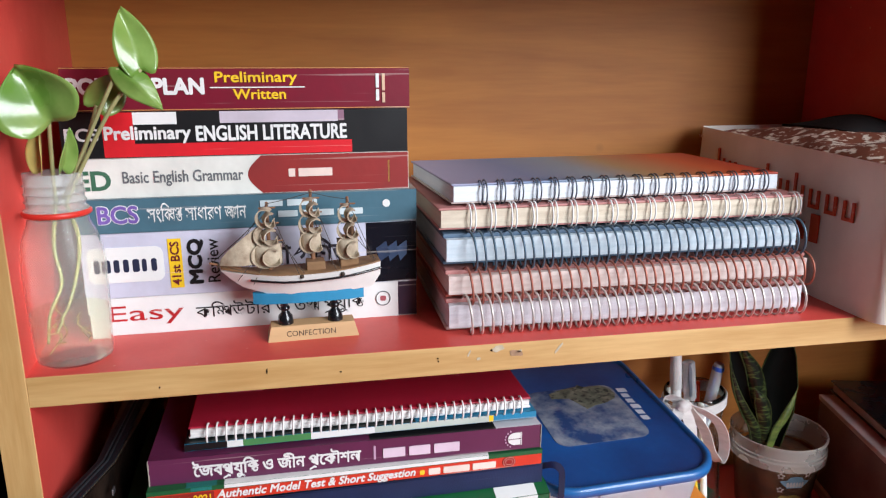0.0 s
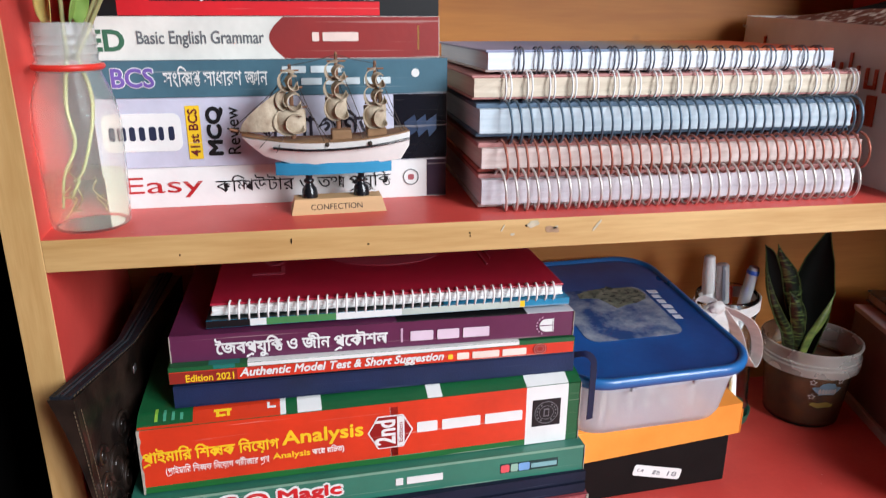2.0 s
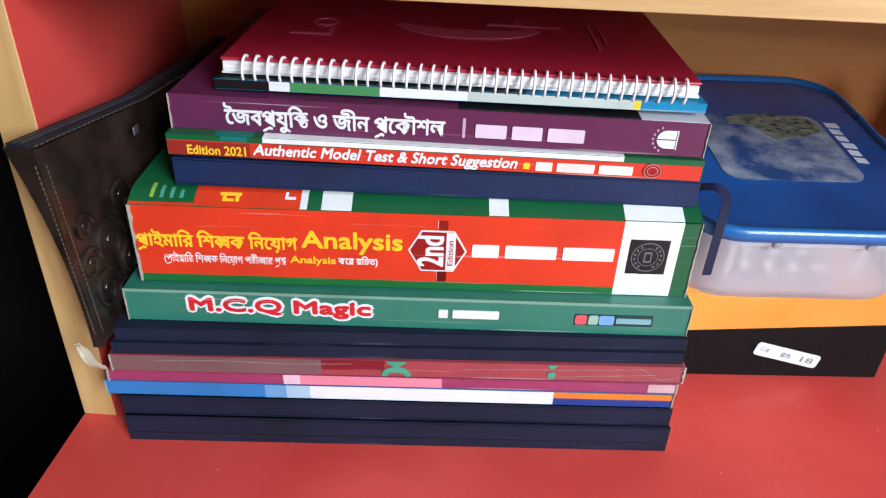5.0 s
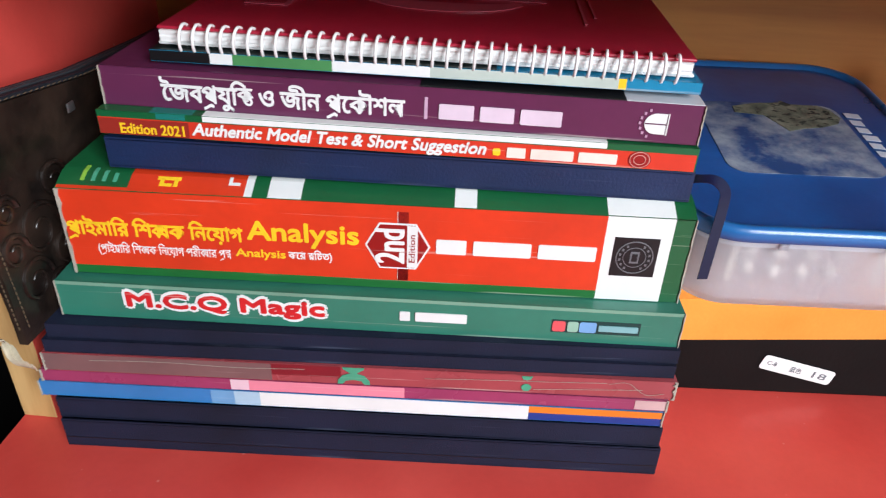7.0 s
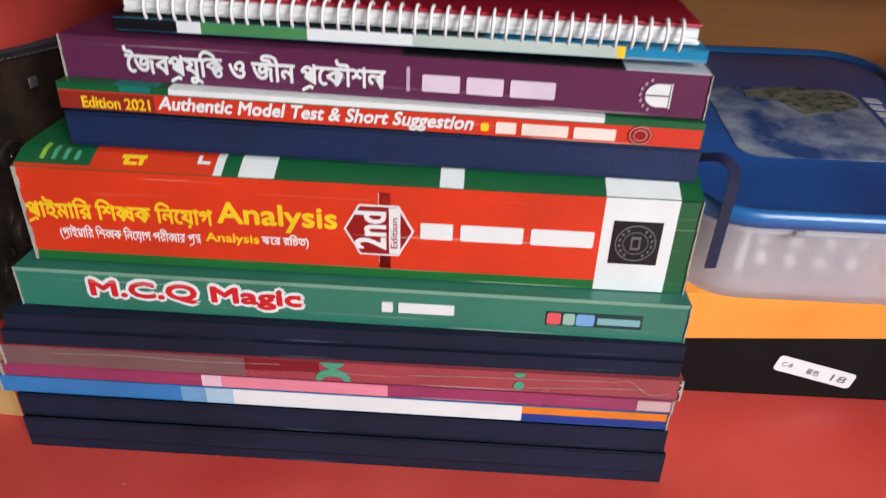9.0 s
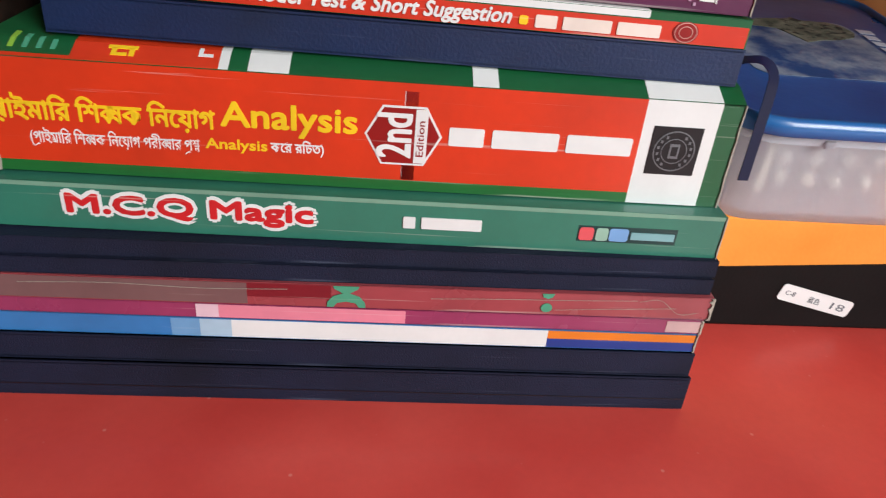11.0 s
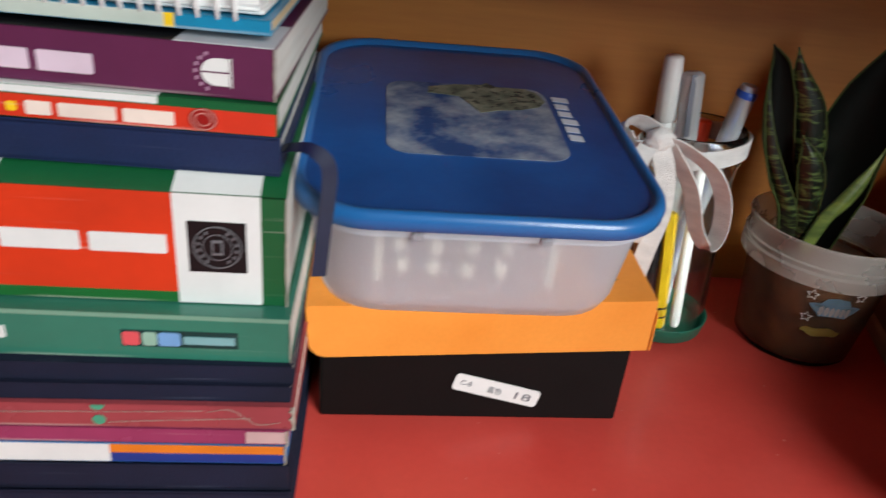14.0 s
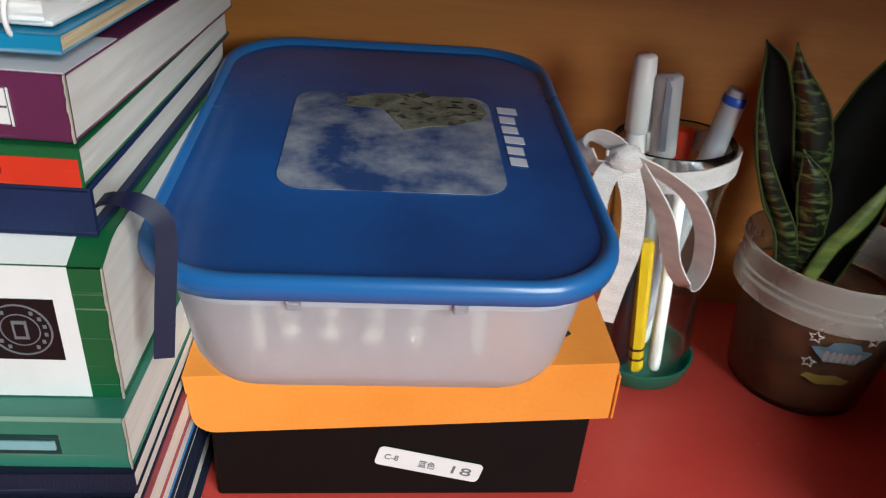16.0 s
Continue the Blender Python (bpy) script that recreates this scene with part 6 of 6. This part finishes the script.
bmesh.ops.create_icosphere(knot, subdivisions=3, radius=0.0055)
for v in knot.verts:
    v.co = Vector((v.co.x * 1.15, v.co.y * 0.7, v.co.z * 0.95)) * (1 + 0.22 * noise.noise(v.co * 420))
    v.co += Vector((0.4135, 0.1150, 0.1150))
smooth(part("knot", knot, M_TAPE, tape), 60)

# ---- snake plant in a clear plastic cup ----
PX, PY = 0.5195, 0.1435
M_CUP = material("clear_cup_plastic", (226, 214, 196), 0.14, 0.0, 30, 0.05, 200, trans=0.97, ior=1.1)
M_CUPRIM = material("frosted_cup_rim", (222, 218, 212), 0.25, 0.03, 30, 0.1, 200, trans=0.68, ior=1.2)
M_SOIL = material("wet_soil", (72, 44, 27), 0.5, 0.25, 90, 0.8, 300, color2=(128, 80, 46))
cup = thing("plant_pot", pose(PX, PY, 0.0), "clear plastic cup with printed stars, full of brown soil", "plant pot")
o = smooth(part("cup", lathe([(0, 0.001), (0.0270, 0.001), (0.0290, 0.003), (0.0345, 0.0520), (0.0335, 0.0520), (0.0280, 0.0040), (0, 0.0025)], 48), M_CUP, cup, "clear plastic wall of the cup"), 45)
o.visible_shadow = False
o = smooth(part("rim", lathe([(0.0346, 0.0500), (0.0382, 0.0504), (0.0387, 0.0512), (0.0387, 0.0568), (0.0376, 0.0578), (0.0376, 0.0588), (0.0386, 0.0594), (0.0386, 0.0604), (0.0376, 0.0610), (0.0377, 0.0680), (0.0386, 0.0694), (0.0384, 0.0706), (0.0372, 0.0706), (0.0362, 0.0690), (0.0352, 0.0560)], 48, close=True), M_CUPRIM, cup, "frosted banded rim"), 45)
o.visible_shadow = False
smooth(part("soil", lathe([(0, 0.003), (0.0272, 0.0045), (0.0322, 0.0480), (0.0300, 0.0500), (0, 0.0520)], 40), M_SOIL, cup, "wet brown soil"), 40)


def on_cup(a, z, r=None):
    r = 0.0292 + 0.0053 * (z - 0.003) / 0.049 + 0.0003
    return (r * math.sin(a), -r * math.cos(a), z)


def cup_patch(outline, mat, name):
    bm = bmesh.new()
    ring = [bm.verts.new(on_cup(a, z)) for a, z in outline]
    c = bm.verts.new(on_cup(sum(a for a, z in outline) / len(outline), sum(z for a, z in outline) / len(outline)))
    for i in range(len(ring)):
        bm.faces.new((c, ring[i], ring[(i + 1) % len(ring)]))
    r = bmesh.ops.solidify(bm, geom=bm.faces[:], thickness=0.0003)
    return part(name, bm, mat, cup)


M_CLOUD = ink("pale_blue_cloud_print", (156, 204, 228))
M_CLOUDY = ink("pale_yellow_print", (206, 200, 110))
A0 = -0.12
cup_patch([(A0 + 0.32 * math.cos(t) + 0.05 * math.cos(5 * t), 0.0390 + 0.0055 * math.sin(t) + 0.0010 * math.cos(4 * t)) for t in [k * math.pi / 10 for k in range(20)]], M_CLOUD, "cloud_print")
cup_patch([(A0 - 0.06 + 0.30 * math.cos(t), 0.0245 + 0.0026 * math.sin(t) + 0.0006 * math.cos(5 * t)) for t in [k * math.pi / 10 for k in range(20)]], M_CLOUDY, "cloud_print")
for ca, cz in ((A0 - 0.36, 0.0450), (A0 - 0.34, 0.0320), (A0 + 0.3, 0.0465)):
    smooth(part("star_print", tube([on_cup(ca + (0.085 if k % 2 == 0 else 0.040) * math.cos(k * math.pi / 5 + 0.3), cz + (0.0028 if k % 2 == 0 else 0.0013) * math.sin(k * math.pi / 5 + 0.3)) for k in range(10)], 0.00035, 4, closed=True), M_WHITE, cup), 60)
for k in range(6):
    a = A0 - 0.18 + 0.075 * k
    cup_patch([(a + 0.036 * math.cos(t), 0.0372 + 0.0028 * math.sin(t)) for t in [q * math.pi / 4 for q in range(8)]], M_WHITE, "print_mark")


def snake_material():
    m = material("snake_leaf", (15, 24, 13), 0.35, 0.1, 30, 0.15, 300, coat=0.2)
    n, l = m.node_tree.nodes, m.node_tree.links
    tc = [x for x in n if x.type == "TEX_COORD"][0]
    mp, w, r, mix = n.new("ShaderNodeMapping"), n.new("ShaderNodeTexNoise"), n.new("ShaderNodeMapRange"), n.new("ShaderNodeMix")
    mp.inputs["Scale"].default_value = (120, 120, 430)
    w.inputs["Scale"].default_value, w.inputs["Detail"].default_value, w.inputs["Distortion"].default_value = 1.0, 3, 0.5
    r.inputs["From Min"].default_value, r.inputs["From Max"].default_value = 0.50, 0.66
    mix.data_type = "RGBA"
    mix.inputs[7].default_value = srgb(78, 96, 50)
    b = n["Principled BSDF"]
    old = b.inputs["Base Color"].links[0].from_socket
    l.new(tc.outputs["Object"], mp.inputs["Vector"])
    l.new(mp.outputs[0], w.inputs["Vector"])
    l.new(w.outputs[0], r.inputs["Value"])
    l.new(r.outputs[0], mix.inputs[0])
    l.new(old, mix.inputs[6])
    l.new(mix.outputs[2], b.inputs["Base Color"])
    return m


M_SNAKE = snake_material()
# near-black green without bands, over both faces of the two hollow leaves
M_SNAKED = material("snake_leaf_blackish", (8, 11, 7), 0.6, 0.2, 40, 0.15, 300, spec=0.15)
M_SNAKEE = material("snake_leaf_margin", (66, 80, 38), 0.45, 0.15, 60, 0.15, 300)
snake = thing("snake_plant", pose(0.008, 0.0185, 0.0005), "dark green banded snake plant in a clear cup", "plant")


def blade(spine, widths, face, cup_depth, mat):
    """A thick pointed leaf along a line, hollow towards the face direction."""
    pts = curve_points(spine, 6)
    n = len(pts) - 1
    ws = [np.interp(i / n, [k / (len(widths) - 1) for k in range(len(widths))], widths) for i in range(n + 1)]
    frames = []
    for i, p in enumerate(pts):
        d = (pts[min(i + 1, n)] - pts[max(i - 1, 0)]).normalized()
        f = Vector(face)
        f = (f - d * f.dot(d)).normalized()
        frames.append((p, d.cross(f), f, ws[i]))

    def at(k, q, off):
        p, sd, f, w = frames[k]
        w = max(w, 0.0006)
        th = 0.0011 * min(1.0, w / 0.006) * (1 - 0.7 * abs(q))
        return p + sd * (q * w / 2) + f * (cup_depth * w * (q * q - 0.4) + off * th) + sd * 0.0005 * math.sin(9 * k / n + 2 * q) * min(1, w / 0.006)

    levels = []
    for k in range(n + 1):
        qs = [-1 + 2 * i / 10 for i in range(11)]
        levels.append([at(k, q, 0.5) for q in qs] + [at(k, q, -0.5) for q in reversed(qs)])
    leaf = smooth(part("leaf", loft(levels), mat, snake, "dark green banded leaf"), 60)
    for q in (-1, 1):
        edge = [at(k, q, 0) for k in range(n + 1)]
        smooth(part("leaf_margin", tube(edge, [0.00042 * min(1, frames[k][3] / 0.006) + 0.0001 for k in range(n + 1)], 5), M_SNAKEE, leaf, "yellow-green leaf margin"), 60)
    return leaf


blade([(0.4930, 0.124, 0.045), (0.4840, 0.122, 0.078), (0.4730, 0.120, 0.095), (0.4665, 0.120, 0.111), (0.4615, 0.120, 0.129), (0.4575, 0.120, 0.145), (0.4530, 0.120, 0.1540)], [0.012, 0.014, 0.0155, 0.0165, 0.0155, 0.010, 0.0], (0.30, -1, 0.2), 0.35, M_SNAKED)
blade([(0.4900, 0.118, 0.050), (0.4815, 0.1155, 0.078), (0.4705, 0.1145, 0.096), (0.4625, 0.1145, 0.110), (0.4570, 0.1155, 0.126), (0.4545, 0.1165, 0.140)], [0.008, 0.0085, 0.0075, 0.005, 0.003, 0.0], (-0.6, -1, 0.1), -0.15, M_SNAKE)
blade([(0.5000, 0.126, 0.045), (0.4935, 0.123, 0.078), (0.4870, 0.121, 0.096), (0.4840, 0.121, 0.111), (0.4785, 0.121, 0.127), (0.4705, 0.121, 0.141), (0.4650, 0.121, 0.1535)], [0.012, 0.0135, 0.0145, 0.0145, 0.0125, 0.0065, 0.0], (-0.3, -1, 0.1), -0.2, M_SNAKE)
blade([(0.4960, 0.116, 0.050), (0.4900, 0.113, 0.080), (0.4870, 0.112, 0.092), (0.4830, 0.112, 0.104), (0.4755, 0.113, 0.1165)], [0.008, 0.011, 0.0125, 0.010, 0.0], (-0.2, -1, 0.2), -0.2, M_SNAKE)
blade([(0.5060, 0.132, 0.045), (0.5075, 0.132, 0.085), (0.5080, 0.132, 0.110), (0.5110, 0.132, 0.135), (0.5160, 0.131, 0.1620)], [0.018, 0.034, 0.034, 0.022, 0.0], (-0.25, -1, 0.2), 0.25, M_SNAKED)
blade([(0.4945, 0.112, 0.058), (0.4985, 0.110, 0.077), (0.5040, 0.110, 0.087), (0.5100, 0.111, 0.098), (0.5160, 0.113, 0.114)], [0.006, 0.008, 0.0075, 0.005, 0.0], (0.2, -1, 0.4), -0.2, material("pale_snake_leaf", (122, 140, 66), 0.45, 0.25, 60, 0.2, 300, color2=(70, 92, 44), stretch=(1, 1, 4)))

# ---- pile beside the plant ----
M_MAUVE = material("mauve_card", (128, 100, 94), 0.45, 0.15, 14, 0.15, 300, color2=(92, 62, 52), coat=0.2)
M_TRIM = material("pale_mauve_edge", (196, 176, 172), 0.6, 0.12, 40, 0.2, 400)
pile = thing("storage_box", pose(0.5295, -0.0300, 0.0, 0, 0, -13.5), "dull mauve card storage box with pale edges", "box")
part("box_body", boxed(0, 0.135, 0, 0.205, 0.004, 0.080, bev=0.001), M_MAUVE, pile)
part("bottom_rim", boxed(-0.0035, 0.138, -0.002, 0.207, 0.0, 0.008, bev=0.001), M_TRIM, pile, "pale bottom rim")
part("top_rim", boxed(-0.001, 0.136, -0.001, 0.206, 0.080, 0.0845, bev=0.0008), M_TRIM, pile, "pale top rim")
blackbook = thing("folder", pose(0.5540, 0.0200, 0.0846, 0, 0, -13.5), "large black glossy folder lying on a storage box", "folder")
part("cover", boxed(0, 0.120, 0, 0.160, 0.0085, 0.0100, bev=0.0006), M_EBONY, blackbook)
part("back_cover", boxed(0, 0.120, 0, 0.160, 0, 0.0014, bev=0.0006), M_EBONY, blackbook)
part("page_block", boxed(0.0015, 0.118, 0.002, 0.157, 0.0014, 0.0085), M_TRIM, blackbook, "greyish page edges")
